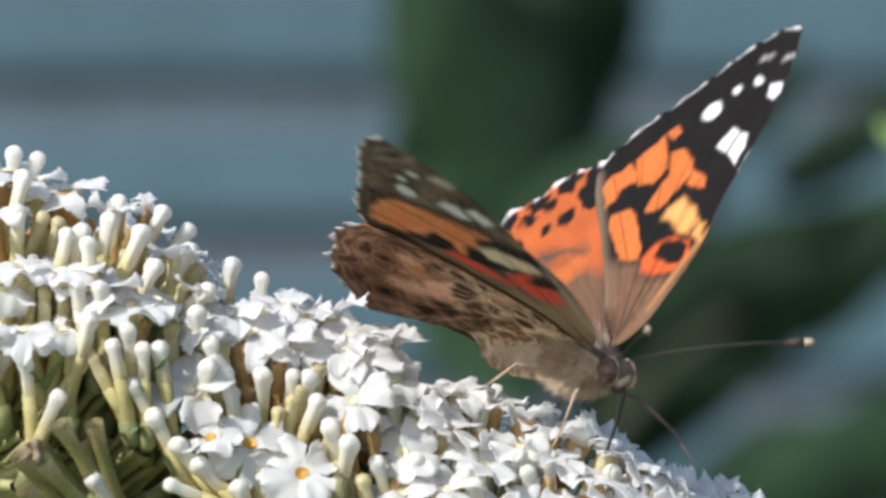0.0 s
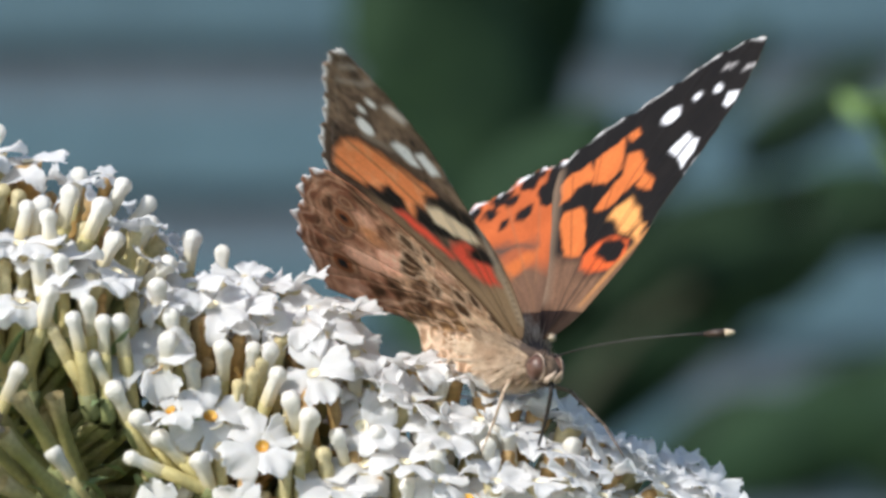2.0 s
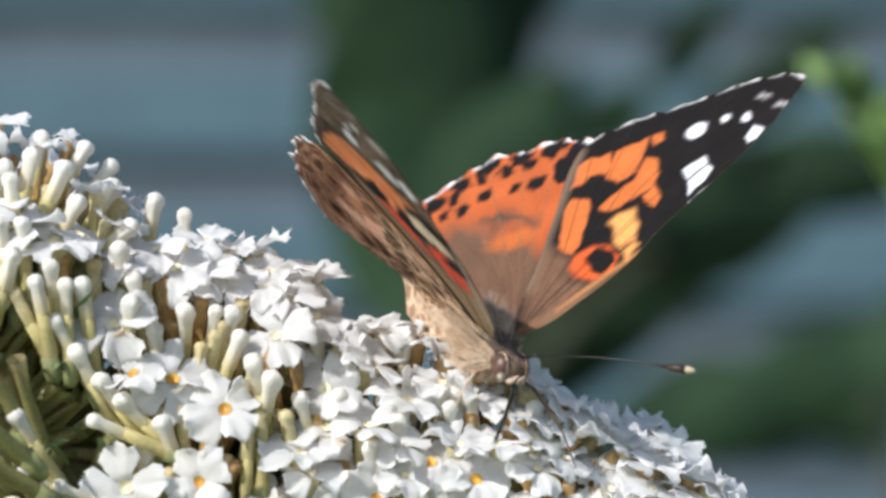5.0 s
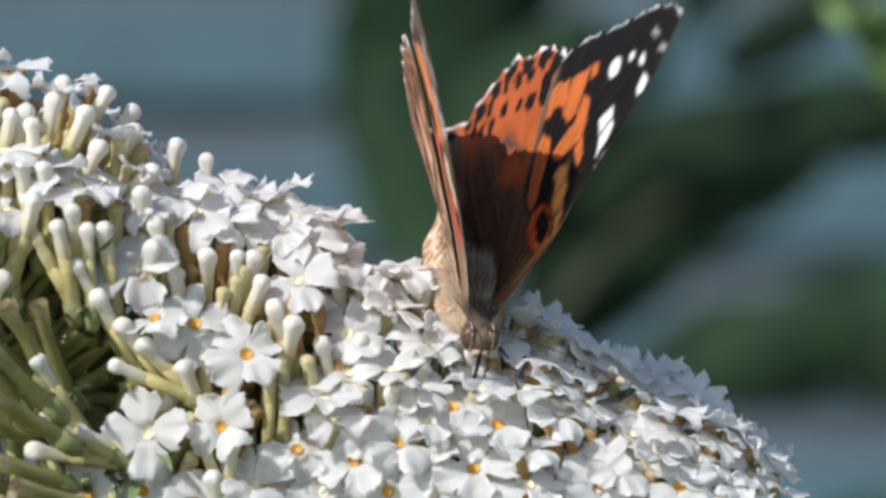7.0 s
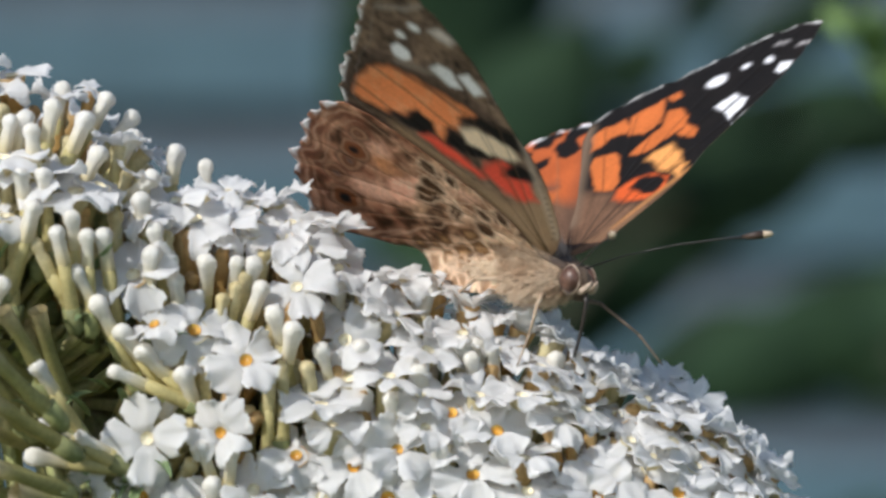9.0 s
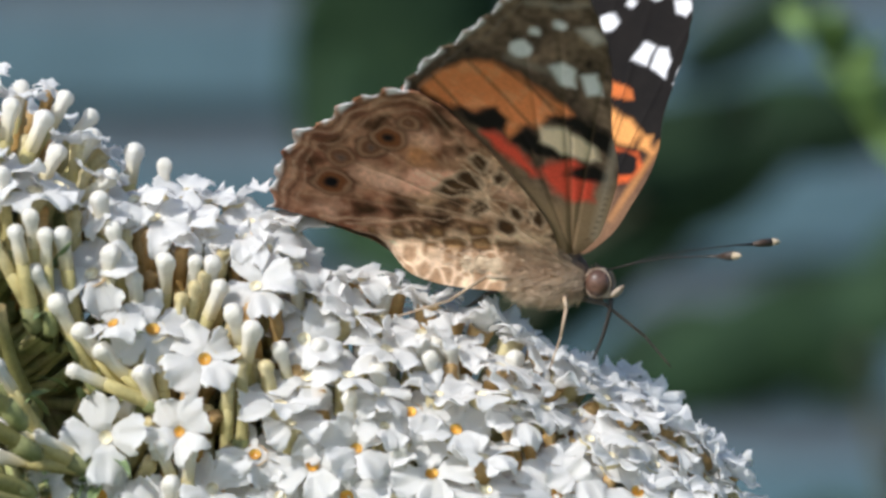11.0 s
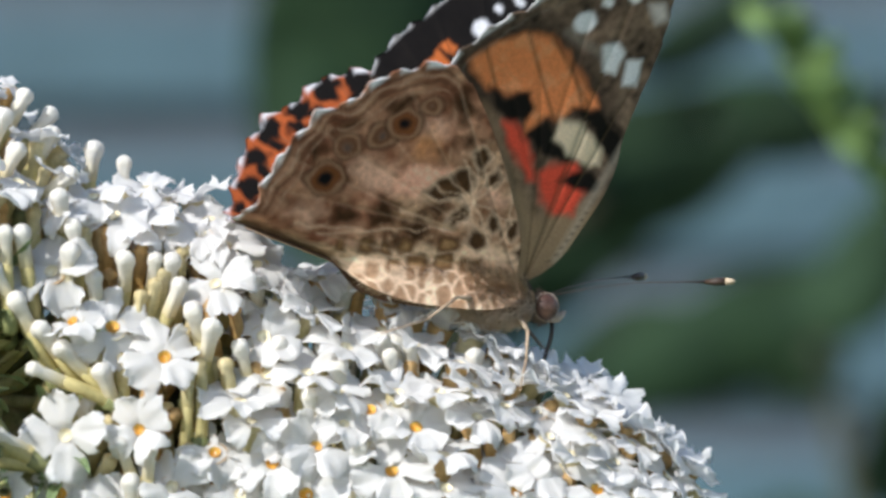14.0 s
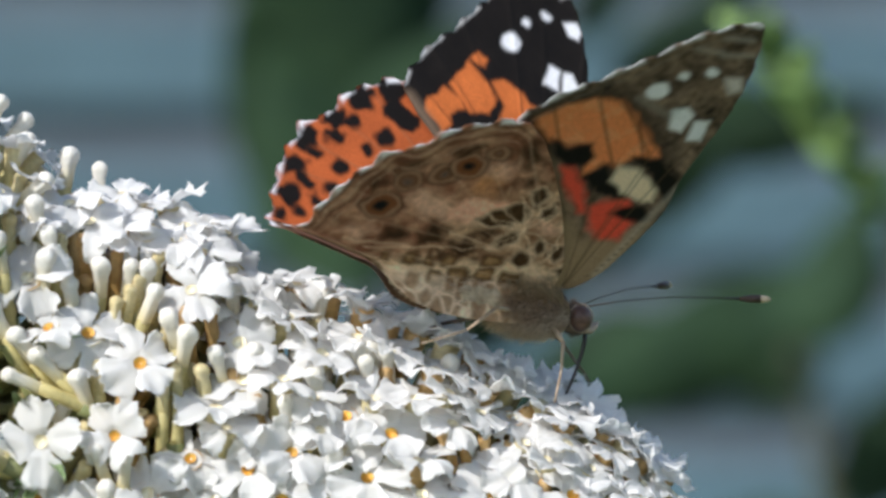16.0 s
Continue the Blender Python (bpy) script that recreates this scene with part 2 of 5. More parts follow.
shrub("shrub", "dark green leafy shrub low behind the flower tip",
      [[(1700, 1500, 0), (1660, 900, 0), (1600, 620, 0.02), (1500, 520, 0.04)]],
      [(1600, 560, 1130, 700, 190, 0), (1640, 600, 1720, 330, 160, 0.06), (1560, 520, 1330, 570, 110, 0.1),
       (1650, 640, 1420, 640, 130, 0.05), (1660, 950, 1380, 980, 170, 0), (1680, 900, 1900, 620, 180, 0.04), (1010, 820, 1330, 660, 150, 0.1),
       (1640, 500, 1260, 640, 170, 0.08), (1400, 560, 1080, 700, 170, 0.1), (1720, 470, 1480, 600, 160, 0.02)], 1.6, LEAF, 0.8)
rows = []
for i in range(13):
    u = i / 12
    x, y = 1532 + 225 * u, 48 + 320 * u
    for s in (-1, 1):
        rows.append((x, y, x - 18 + s * 48 + random.uniform(-16, 16), y - 50 - s * 4 + random.uniform(-18, 18), 46, random.uniform(-0.01, 0.01)))
shrub("shrub_shoot", "light green young shoot with small leaves", [[(1830, 1400, 0), (1800, 600, 0), (1770, 370, 0), (1640, 190, 0), (1530, 45, 0)]], rows, 0.8, SHOOT, 0.2)

# ---- the flower head ----
FLAT = 0.7
AX, AY, EX, EY = -176.0, 606.0, 0.958, 0.287      # its axis on the plan's grid


def radius(a):
    return float(np.interp(a, (-300, 0, 190, 270, 368, 499, 600, 667, 728, 847, 958, 1104, 1261, 1381, 1487, 1580, 1720), (560, 555, 555, 516, 470, 450, 458, 446, 394, 402, 382, 384, 348, 332, 292, 228, 110)))


def on_head(gx, gy, sink=1.0):
    """Place and outward way on the flower head's front at a point of the plan's grid."""
    a = (gx - AX) * EX + (gy - AY) * EY
    d = (gx - AX) * EY - (gy - AY) * EX
    r = radius(a) * sink
    c = max(-0.96, min(1.0, d / r))
    s = math.sqrt(max(0.0, 1 - c * c))
    way = Vector((EY * c, -s / FLAT, EX * c)).normalized() + 0.18 * Vector((EX, 0, -EY)) + Vector((0, 0, 0.12))
    place = grid_place(gx, gy)
    place.y = -s * r * PX * FLAT
    place = grid_place(gx, gy, D + place.y)
    return place, way.normalized()


def round_head(a, phi, sink):
    """Place and way on the flower head by length and angle."""
    r = radius(a) * sink
    c, s = math.cos(phi), math.sin(phi)
    gx, gy = AX + a * EX + r * c * EY, AY + a * EY - r * c * EX
    way = Vector((EY * c, -s / FLAT, EX * c)).normalized() + 0.18 * Vector((EX, 0, -EY)) + Vector((0, 0, 0.12))
    return grid_place(gx, gy, D - s * r * PX * FLAT), way.normalized(), gx, gy


def petal_mesh(seed, mat=None, frill=0.0):
    """One broad rounded lobe along +x on a narrow foot, softly creased; frill gives it a bitten rim; closed and thin."""
    rnd = random.Random(seed)
    bm = bmesh.new()
    n, k = 10, 20
    ph, bend, cup, twist = rnd.uniform(0, 6), rnd.uniform(-0.55, 0.2), rnd.uniform(-0.35, 0.3), rnd.uniform(-0.3, 0.3)
    teeth = [rnd.uniform(-0.2, 0.1) + frill * rnd.uniform(-0.42, 0.12) for _ in range(k + 1)]
    crease, ruffle, notch = rnd.uniform(0.08, 0.22), rnd.uniform(0.10, 0.18) + 0.1 * frill, rnd.uniform(-0.14, 0.16)
    slope, broad = rnd.uniform(-0.3, 0.3), rnd.uniform(1.04, 1.3)
    corner = [rnd.uniform(0.04, 0.28) for _ in range(2)]
    curl, turn_up = rnd.uniform(0.5, 1.5), rnd.uniform(-0.5, 0.3)
    sheets = []
    for side in (0, -1):
        rows = []
        for i in range(n + 1):
            u = i / n
            row = []
            for j in range(k + 1):
                v = -1 + 2 * j / k
                w = broad * (0.40 + 1.08 * math.sin(0.5 * math.pi * min(1, 1.12 * u)) ** 1.25)
                x = 0.22 + 2.85 * u * (1 - corner[v > 0] * abs(v) ** 3.2 * u) + (teeth[j] + 0.12 * math.sin(4.5 * v + ph) - notch * math.exp(-10 * v * v) + slope * v) * u ** 4
                y = v * w * (1 - 0.10 * u ** 6 * abs(v)) + (0.07 * math.sin(11 * u + ph + 3 * v) + 0.05 * math.sin(23 * u + 2 * ph)) * abs(v)
                z = bend * u * u * 1.2 + cup * (v * v - 0.35) * u + twist * v * u + crease * math.sin(3.0 * v + ph + 3 * u) * u
                z += ruffle * (math.sin(7 * v + 2 * ph + 2 * u) + 0.18 * math.sin(15 * v + ph)) * u * u - 0.12 * math.exp(-9 * v * v) * u * (1 - u) - 0.5 * max(0, 0.22 - u) * 4
                z += (turn_up + curl * math.sin(2.4 * v + 1.7 * ph)) * max(0, u - 0.55) ** 2 * 2.2
                row.append(bm.verts.new(Vector((x, y, z + side * (0.11 - 0.06 * u))) * MM))
            rows.append(row)
        sheets.append(rows)
    for s, rows in enumerate(sheets):
        for a, b in zip(rows, rows[1:]):
            for j in range(k):
                q = (a[j], b[j], b[j + 1], a[j + 1])
                bm.faces.new(q if s == 0 else q[::-1]).smooth = True
    t, b = sheets
    for i in range(n):
        bm.faces.new((t[i][0], b[i][0], b[i + 1][0], t[i + 1][0]))
        bm.faces.new((t[i][k], t[i + 1][k], b[i + 1][k], b[i][k]))
    for j in range(k):
        bm.faces.new((t[n][j], b[n][j], b[n][j + 1], t[n][j + 1]))
    bmesh.ops.recalc_face_normals(bm, faces=bm.faces[:])
    me = bpy.data.meshes.new("petal")
    bm.to_mesh(me)
    bm.free()
    me.materials.append(mat or PETAL)
    return me


def tube_mesh(seed, mat, length=9.0):
    rnd = random.Random(seed)
    bm = bmesh.new()
    bx, by = rnd.uniform(-0.8, 0.8), rnd.uniform(-0.8, 0.8)
    pts, rad = [], []
    for i in range(8):
        u = i / 7
        pts.append(Vector((bx * u * u, by * u * u, -0.32 - length * u)) * MM)
        rad.append((1.02 - 0.28 * math.sin(math.pi * min(1, u * 1.5)) * (u < 0.67) - 0.12 * u) * MM)
    tube(bm, pts, rad, 9, cap=False)
    end = pts[-1]
    tube(bm, [end + Vector((0, 0, 2.2)) * MM, end, end - Vector((0, 0, 0.8)) * MM], [1.12 * MM, 1.05 * MM, 0.5 * MM], 8, mat=1)
    me = bpy.data.meshes.new("floret")
    bm.to_mesh(me)
    bm.free()
    me.materials.append(mat)
    me.materials.append(CALYX)
    return me


def throat_mesh(mat):
    bm = bmesh.new()
    rings = [(0.50, -0.20), (0.40, -0.26), (0.26, -0.40), (0.1, -0.48)]
    loops = [[bm.verts.new(Vector((r * math.cos(a), r * math.sin(a), z)) * MM) for a in (math.pi * k / 6 for k in range(12))] for r, z in rings]
    for a, b in zip(loops, loops[1:]):
        for k in range(12):
            bm.faces.new((a[k], a[(k + 1) % 12], b[(k + 1) % 12], b[k])).smooth = True
    bm.faces.new(loops[-1])
    me = bpy.data.meshes.new("throat")
    bm.to_mesh(me)
    bm.free()
    me.materials.append(mat)
    return me


def bud_mesh(seed, length, head, mat=None, cap=None):
    """A closed bud: a slender tube with a rounded, slightly four-sided head."""
    rnd = random.Random(seed)
    bm = bmesh.new()
    bx, by = rnd.uniform(-0.7, 0.7), rnd.uniform(-0.7, 0.7)
    prof = [(-1.0, 0.62), (-0.85, 0.68), (-0.55, 0.60), (-0.32, 0.60)]
    pts = [Vector((bx * z * z, by * z * z, length * z)) * MM for z, _ in prof]
    tube(bm, pts, [r * MM * (0.85 + 0.25 * head) for _, r in prof], 9)
    zs = [-0.33 * length, -0.24 * length, -1.7 * head, -0.95 * head, -0.15 * head, 0.42 * head, 0.82 * head, 1.02 * head]
    rs = [0.60, 0.60, 0.60, 0.80 * head, 1.06 * head, 1.0 * head, 0.68 * head, 0.22 * head]
    loops = []
    lean = rnd.uniform(-0.15, 0.15)
    for z, r in zip(zs, rs):
        loops.append([bm.verts.new(Vector((bx * (z / length) ** 2 * (z < 0) + r * (1 + 0.15 * math.cos(4 * a + seed)) * math.cos(a) + lean * max(z, 0), by * (z / length) ** 2 * (z < 0) + r * (1 + 0.15 * math.cos(4 * a + seed)) * math.sin(a), z)) * MM) for a in (math.pi * k / 6 for k in range(12))])
    for a, b in zip(loops, loops[1:]):
        for k in range(12):
            f = bm.faces.new((a[k], a[(k + 1) % 12], b[(k + 1) % 12], b[k]))
            f.smooth, f.material_index = True, 1
    f = bm.faces.new(loops[-1])
    f.material_index = 1
    end = pts[0]
    tube(bm, [end + Vector((0, 0, 1.8)) * MM, end - Vector((0, 0, 0.3)) * MM, end - Vector((0, 0, 0.8)) * MM], [0.85 * MM, 0.85 * MM, 0.4 * MM], 8, mat=2)
    me = bpy.data.meshes.new("bud")
    bm.to_mesh(me)
    bm.free()
    for one in (mat or TUBE, cap or BUD, CALYX):
        me.materials.append(one)
    return me


PETALS = [petal_mesh(i, None, 0.3) for i in range(26)]
FRILLED = [petal_mesh(i, None, 0.95) for i in range(40, 58)]
WITHER = [petal_mesh(i, WITHERED) for i in range(30, 34)]
TUBES = [tube_mesh(i, TUBE) for i in range(4)] + [tube_mesh(9, TUBE_OLD)]
SPENT = [tube_mesh(20 + i, TUBE_SPENT, 10.5) for i in range(3)]
THROATS = [throat_mesh(THROAT), throat_mesh(THROAT), throat_mesh(THROAT), throat_mesh(THROAT_PALE)]
BUDS = [bud_mesh(i, 8.8, 0.70 + 0.07 * (i % 3)) for i in range(6)]
DEEP_BUDS = [bud_mesh(i + 20, 8.5, 0.62, (TUBE, TUBE_OLD)[i % 2], (TUBE, TUBE_OLD)[i % 2]) for i in range(6)]
SMALL_BUDS = [bud_mesh(i + 10, 6.5, 0.6) for i in range(4)]

head = tagged(new("butterfly_bush"), "butterfly bush twig with a crowded white flower head", "flower")
head.matrix_basis = pose(0, 0, H)
HEAD_INV = head.matrix_basis.inverted()
ends = []                     # where tubes end inside the head
taken = []                    # spots of the plan's grid that are filled


def floret(place, way, size=1.0, roll=None, old=False, frilled=False, droop=0.05):
    way = Vector(way).normalized()
    m = HEAD_INV @ aim(place, way, random.uniform(0, 6.28) if roll is None else roll, size)
    ob = new("floret", TUBES[-1] if old else random.choice(TUBES[:4]))
    ob.parent, ob.matrix_basis = head, m
    open_ = droop + random.uniform(-0.2, 0.2)
    for k in range(4):
        p = new("petal", random.choice(FRILLED if frilled else PETALS))
        p.parent = ob
        p.matrix_basis = Matrix.Rotation(k * math.pi / 2 + random.uniform(-0.14, 0.14), 4, "Z") @ Matrix.Rotation(open_ + random.uniform(-0.28, 0.28), 4, "Y") @ Matrix.Rotation(random.uniform(-0.3, 0.3), 4, "X") @ Matrix.Diagonal((random.uniform(0.9, 1.12), random.uniform(0.88, 1.08), 1, 1))
    t = new("throat", random.choice(THROATS[3:] if frilled or droop > 0.05 else THROATS))
    t.parent = ob
    ends.append((place - way * 9.8 * MM * size, way))


def put_florets(rows, frilled=False, droop=0.05):
    """Open florets: grid x, y, width, roll in degrees, then the way they face: across, towards the viewer, up."""
    for gx, gy, width, roll, wx, wy, wz in rows:
        place, _ = on_head(gx, gy)
        floret(place, (wx + random.uniform(-0.08, 0.08), -wy, wz + random.uniform(-0.08, 0.08)), width / 121, radians(roll), random.random() < 0.3, frilled, droop)
        taken.append((gx, gy, width * 0.52))


def put_buds(rows, near=0.3, kinds=None, back=0.0):
    """Closed buds: grid x, y of the head and of the foot; near leans them to the viewer, back sets them in, in mm."""
    for x0, y0, x1, y1 in rows:
        place, _ = on_head(x0, y0)
        place = grid_place(x0, y0, D + place.y + back * MM)
        flat = Vector((x0 - x1, 0, y1 - y0)).normalized()
        way = (flat + Vector((0, -near, 0))).normalized()
        ob = new("bud", random.choice(kinds or BUDS))
        ob.parent, ob.matrix_basis = head, HEAD_INV @ aim(place, way, random.uniform(0, 6.28), random.uniform(0.92, 1.06))
        ends.append((place - way * 9.2 * MM, way))
        taken.append((x0, y0, 26))
        taken.append(((x0 + x1) / 2, (y0 + y1) / 2, 22))


# florets whose faces show, from the base of the head to its tip
put_florets([(235, 472, 150, 20, -0.15, 0.75, 0.45), (345, 570, 150, 20, 0.1, 0.8, 0.5), (272, 560, 120, 40, -0.3, 0.6, 0.6), (436, 625, 142, 42, 0.0, 0.9, 0.3), (612, 588, 146, 40, 0.1, 0.85, 0.42)])
put_florets([(260, 765, 152, 8, -0.1, 0.95, 0.15), (252, 868, 135, 30, -0.1, 0.95, 0.1), (155, 872, 120, 5, -0.2, 0.9, 0.2), (450, 855, 138, 32, 0.0, 0.85, 0.3), (525, 792, 132, 28, 0.0, 0.8, 0.5), (627, 813, 140, 20, 0.05, 0.9, 0.35)])
put_florets([(705, 783, 132, 45, 0.1, 0.85, 0.4), (687, 868, 145, 10, 0.05, 0.9, 0.3), (390, 755, 125, 35, -0.2, 0.85, 0.1), (570, 868, 125, 20, 0.0, 0.9, 0.35), (345, 890, 125, 10, 0.0, 0.95, 0.1), (520, 895, 120, 40, 0.0, 0.95, 0.2)])
put_florets([(800, 717, 132, 40, 0.05, 0.75, 0.6), (882, 748, 138, 20, 0.1, 0.75, 0.55), (838, 826, 138, 10, 0.05, 0.75, 0.5), (1060, 862, 140, 45, 0.15, 0.8, 0.45), (1203, 858, 138, 38, 0.2, 0.75, 0.5), (935, 855, 130, 25, 0.1, 0.7, 0.6), (765, 870, 125, 5, 0.1, 0.85, 0.4), (1000, 890, 125, 30, 0.1, 0.8, 0.5), (1130, 905, 130, 0, 0.2, 0.8, 0.4)])
# florets seen from the side or from below, with their tubes under them
put_florets([(20, 116, 156, 10, -0.1, 0.26, 1), (165, 144, 87, 40, 0.35, 0.11, 0.9), (135, 322, 167, 30, 0.2, 0.5, 0.85), (75, 294, 144, 5, 0, 0.43, 0.9), (180, 312, 123, 10, 0.3, 0.36, 0.85), (5, 262, 144, 30, 0, 0.36, 0.95), (10, 366, 123, 20, 0.1, 0.43, 0.9), (245, 366, 111, 15, -0.2, 0.69, 0.8)], False, 0.1)
put_florets([(310, 339, 134, 15, -0.2, 0.58, 0.9), (345, 372, 144, 35, -0.15, 0.69, 0.8), (405, 324, 106, 0, -0.05, 0.47, 0.9), (390, 386, 144, 20, -0.2, 0.69, 0.8), (447, 389, 144, 40, -0.15, 0.69, 0.8), (440, 344, 117, 15, -0.2, 0.41, 0.95), (515, 379, 131, 10, -0.05, 0.51, 0.85), (500, 404, 121, 30, -0.1, 0.54, 0.8)], False, 0.1)
put_florets([(545, 424, 136, 10, 0, 0.58, 0.75), (525, 494, 136, 25, -0.2, 0.69, 0.6), (600, 459, 126, 35, 0, 0.61, 0.7), (570, 699, 142, 15, 0.1, 0.36, 0.9), (590, 736, 121, 40, 0.1, 0.39, 0.85), (690, 649, 142, 5, 0.15, 0.39, 0.85), (745, 684, 121, 30, 0.15, 0.46, 0.75), (755, 742, 110, 10, 0.15, 0.54, 0.6), (700, 539, 136, 20, 0.3, 0.43, 0.75), (760, 604, 136, 40, 0.2, 0.46, 0.7), (650, 514, 116, 0, 0.3, 0.39, 0.8)], False, 0.1)
put_florets([(850, 684, 126, 15, 0.2, 0.43, 0.8), (930, 794, 136, 30, 0.15, 0.36, 0.9), (990, 729, 121, 10, 0.2, 0.46, 0.75), (925, 684, 126, 25, 0.2, 0.39, 0.85), (1040, 709, 121, 40, 0.25, 0.39, 0.8), (985, 674, 110, 5, 0.25, 0.39, 0.8), (880, 599, 126, 20, 0.25, 0.36, 0.85), (820, 574, 126, 35, 0.25, 0.31, 0.9), (1095, 824, 126, 20, 0.2, 0.54, 0.6), (1160, 794, 126, 35, 0.25, 0.46, 0.7), (1120, 764, 116, 10, 0.3, 0.46, 0.7), (1195, 764, 131, 5, 0.35, 0.39, 0.75), (1235, 809, 126, 25, 0.3, 0.46, 0.7)], False, 0.1)
# pale frilled florets along the crest and at the tip
put_florets([(105, 164, 117, 25, 0, -0.15, 1), (215, 244, 109, 10, 0.15, -0.12, 1), (262, 258, 94, 30, 0.6, 0, 0.7), (255, 301, 104, 40, 0.1, 0.06, 1), (485, 344, 138, 20, -0.2, 0.19, 1), (545, 371, 132, 35, 0, 0.28, 0.95), (590, 391, 138, 10, 0.2, 0.37, 0.85), (655, 476, 132, 20, -0.1, 0.37, 1), (712, 483, 127, 40, 0, 0.34, 0.95), (775, 498, 121, 10, 0, 0.34, 0.95)], True, -0.12)
put_florets([(830, 523, 132, 10, 0.2, 0.12, 1), (880, 543, 132, 30, 0.25, 0.09, 1), (930, 566, 143, 5, 0.35, 0.18, 0.9), (985, 583, 143, 20, 0.35, 0.18, 0.9), (1030, 608, 138, 40, 0.35, 0.18, 0.9), (1075, 630, 138, 10, 0.4, 0.15, 0.85), (1105, 653, 127, 30, 0.45, 0.18, 0.8), (960, 633, 132, 15, 0.3, 0.27, 0.85), (1055, 666, 132, 0, 0.35, 0.27, 0.8)], True, -0.12)
put_florets([(1160, 646, 132, 35, 0.1, 0.03, 1), (1195, 666, 132, 15, 0.45, 0.12, 0.85), (1228, 698, 127, 40, 0.55, 0.18, 0.75), (1150, 691, 127, 20, 0.3, 0.3, 0.8), (1190, 724, 132, 5, 0.4, 0.27, 0.8), (1265, 744, 127, 25, 0.5, 0.18, 0.8), (1300, 764, 138, 10, 0.55, 0.21, 0.75), (1335, 791, 132, 35, 0.6, 0.21, 0.7), (1265, 776, 121, 0, 0.4, 0.3, 0.75), (1370, 824, 116, 20, 0.65, 0.18, 0.65), (1330, 836, 121, 30, 0.5, 0.3, 0.7), (1385, 856, 99, 10, 0.7, 0.18, 0.6), (1315, 871, 121, 15, 0.4, 0.36, 0.6), (1270, 871, 127, 40, 0.3, 0.42, 0.6)], True, -0.12)
# florets beyond the base of the open stretch
put_florets([(-38, 102, 126, 10, 0, 0.12, 1), (-90, 84, 136, 30, 0, 0.18, 1), (-60, 254, 147, 20, 0, 0.21, 0.95), (-115, 157, 126, 5, -0.1, 0.24, 0.9), (-95, 282, 136, 15, -0.1, 0.24, 0.9), (-140, 92, 126, 25, 0, 0.18, 1), (-60, 367, 136, 0, -0.1, 0.36, 0.7), (-130, 362, 126, 20, -0.1, 0.3, 0.8)], False, 0.25)
# closed buds
put_buds([(95, 180, 68, 285), (112, 147, 98, 215), (190, 165, 130, 275), (152, 202, 112, 295), (235, 198, 160, 285), (238, 233, 196, 305), (312, 260, 302, 330), (365, 285, 362, 345), (57, 222, 62, 300), (-75, 62, -80, 150), (-33, 72, -66, 170), (-58, 105, -78, 180)], 0.1, None, -2.5)
put_buds([(175, 262, 142, 325), (38, 300, 46, 370), (60, 358, 42, 425), (128, 376, 138, 460), (102, 402, 118, 480), (155, 408, 156, 480), (184, 408, 192, 470), (250, 345, 262, 410), (275, 398, 288, 470), (-68, 165, -72, 260), (20, 205, 0, 290), (45, 200, 20, 290), (78, 300, 82, 380), (270, 305, 215, 350), (270, 440, 262, 510)], 0.3, None, -1.5)
put_buds([(300, 450, 318, 530), (367, 455, 366, 530), (312, 488, 320, 560), (420, 455, 405, 560), (450, 458, 425, 570), (464, 500, 432, 580), (487, 546, 505, 620), (520, 575, 505, 650), (570, 610, 592, 690), (600, 497, 600, 580), (412, 790, 405, 860), (742, 648, 760, 720), (780, 788, 790, 850), (692, 697, 700, 780), (640, 605, 610, 660), (760, 505, 740, 580)], 0.45)
put_buds([(137, 472, 178, 550), (175, 528, 212, 600), (217, 578, 262, 640), (255, 612, 335, 700), (205, 648, 300, 690), (326, 652, 350, 720), (358, 780, 378, 850), (376, 848, 384, 910), (5, 494, -25, 550), (-53, 435, -46, 520)], 0.4)
put_buds([(68, 640, 118, 720), (75, 745, 150, 785), (98, 772, 190, 812), (145, 765, 230, 812), (62, 798, 130, 812)], 0.4)
# cream and amber tubes under the crest's florets
put_buds([(62, 420, -10, 500), (66, 424, 110, 510), (15, 305, 8, 400), (-20, 310, -22, 420), (205, 375, 205, 460), (85, 240, 72, 320), (120, 240, 100, 320), (30, 400, 20, 490), (170, 425, 172, 500), (-45, 300, -50, 400), (295, 410, 300, 490), (225, 300, 205, 360), (-22, 175, -60, 260), (5, 185, -15, 270), (420, 500, 400, 600), (435, 480, 420, 570), (470, 440, 450, 540), (395, 520, 385, 600), (300, 600, 350, 690), (360, 630, 370, 730), (330, 600, 365, 700), (500, 640, 505, 740), (545, 640, 555, 720), (480, 660, 470, 760)], 0.25, [DEEP_BUDS[i] for i in (0, 2, 4)], 1.0)
put_buds([(318, 405, 328, 510), (335, 410, 335, 510), (395, 440, 388, 520), (150, 365, 145, 430), (512, 535, 530, 620), (545, 440, 545, 520), (600, 645, 612, 730), (405, 675, 410, 760), (560, 545, 570, 620), (975, 755, 990, 830), (1005, 752, 1020, 830), (1045, 762, 1060, 840), (1085, 775, 1065, 850), (1130, 850, 1135, 920), (1150, 845, 1160, 920), (1285, 825, 1260, 890), (1310, 832, 1290, 900), (1120, 715, 1130, 790), (870, 645, 880, 720), (640, 690, 650, 760), (520, 800, 530, 870), (775, 765, 790, 830)], 0.3, [DEEP_BUDS[i] for i in (1, 3, 5)], 1.3)
put_buds([(820, 600, 815, 680), (845, 602, 850, 680), (870, 612, 880, 690), (835, 625, 840, 700), (985, 625, 990, 700)], 0.4)
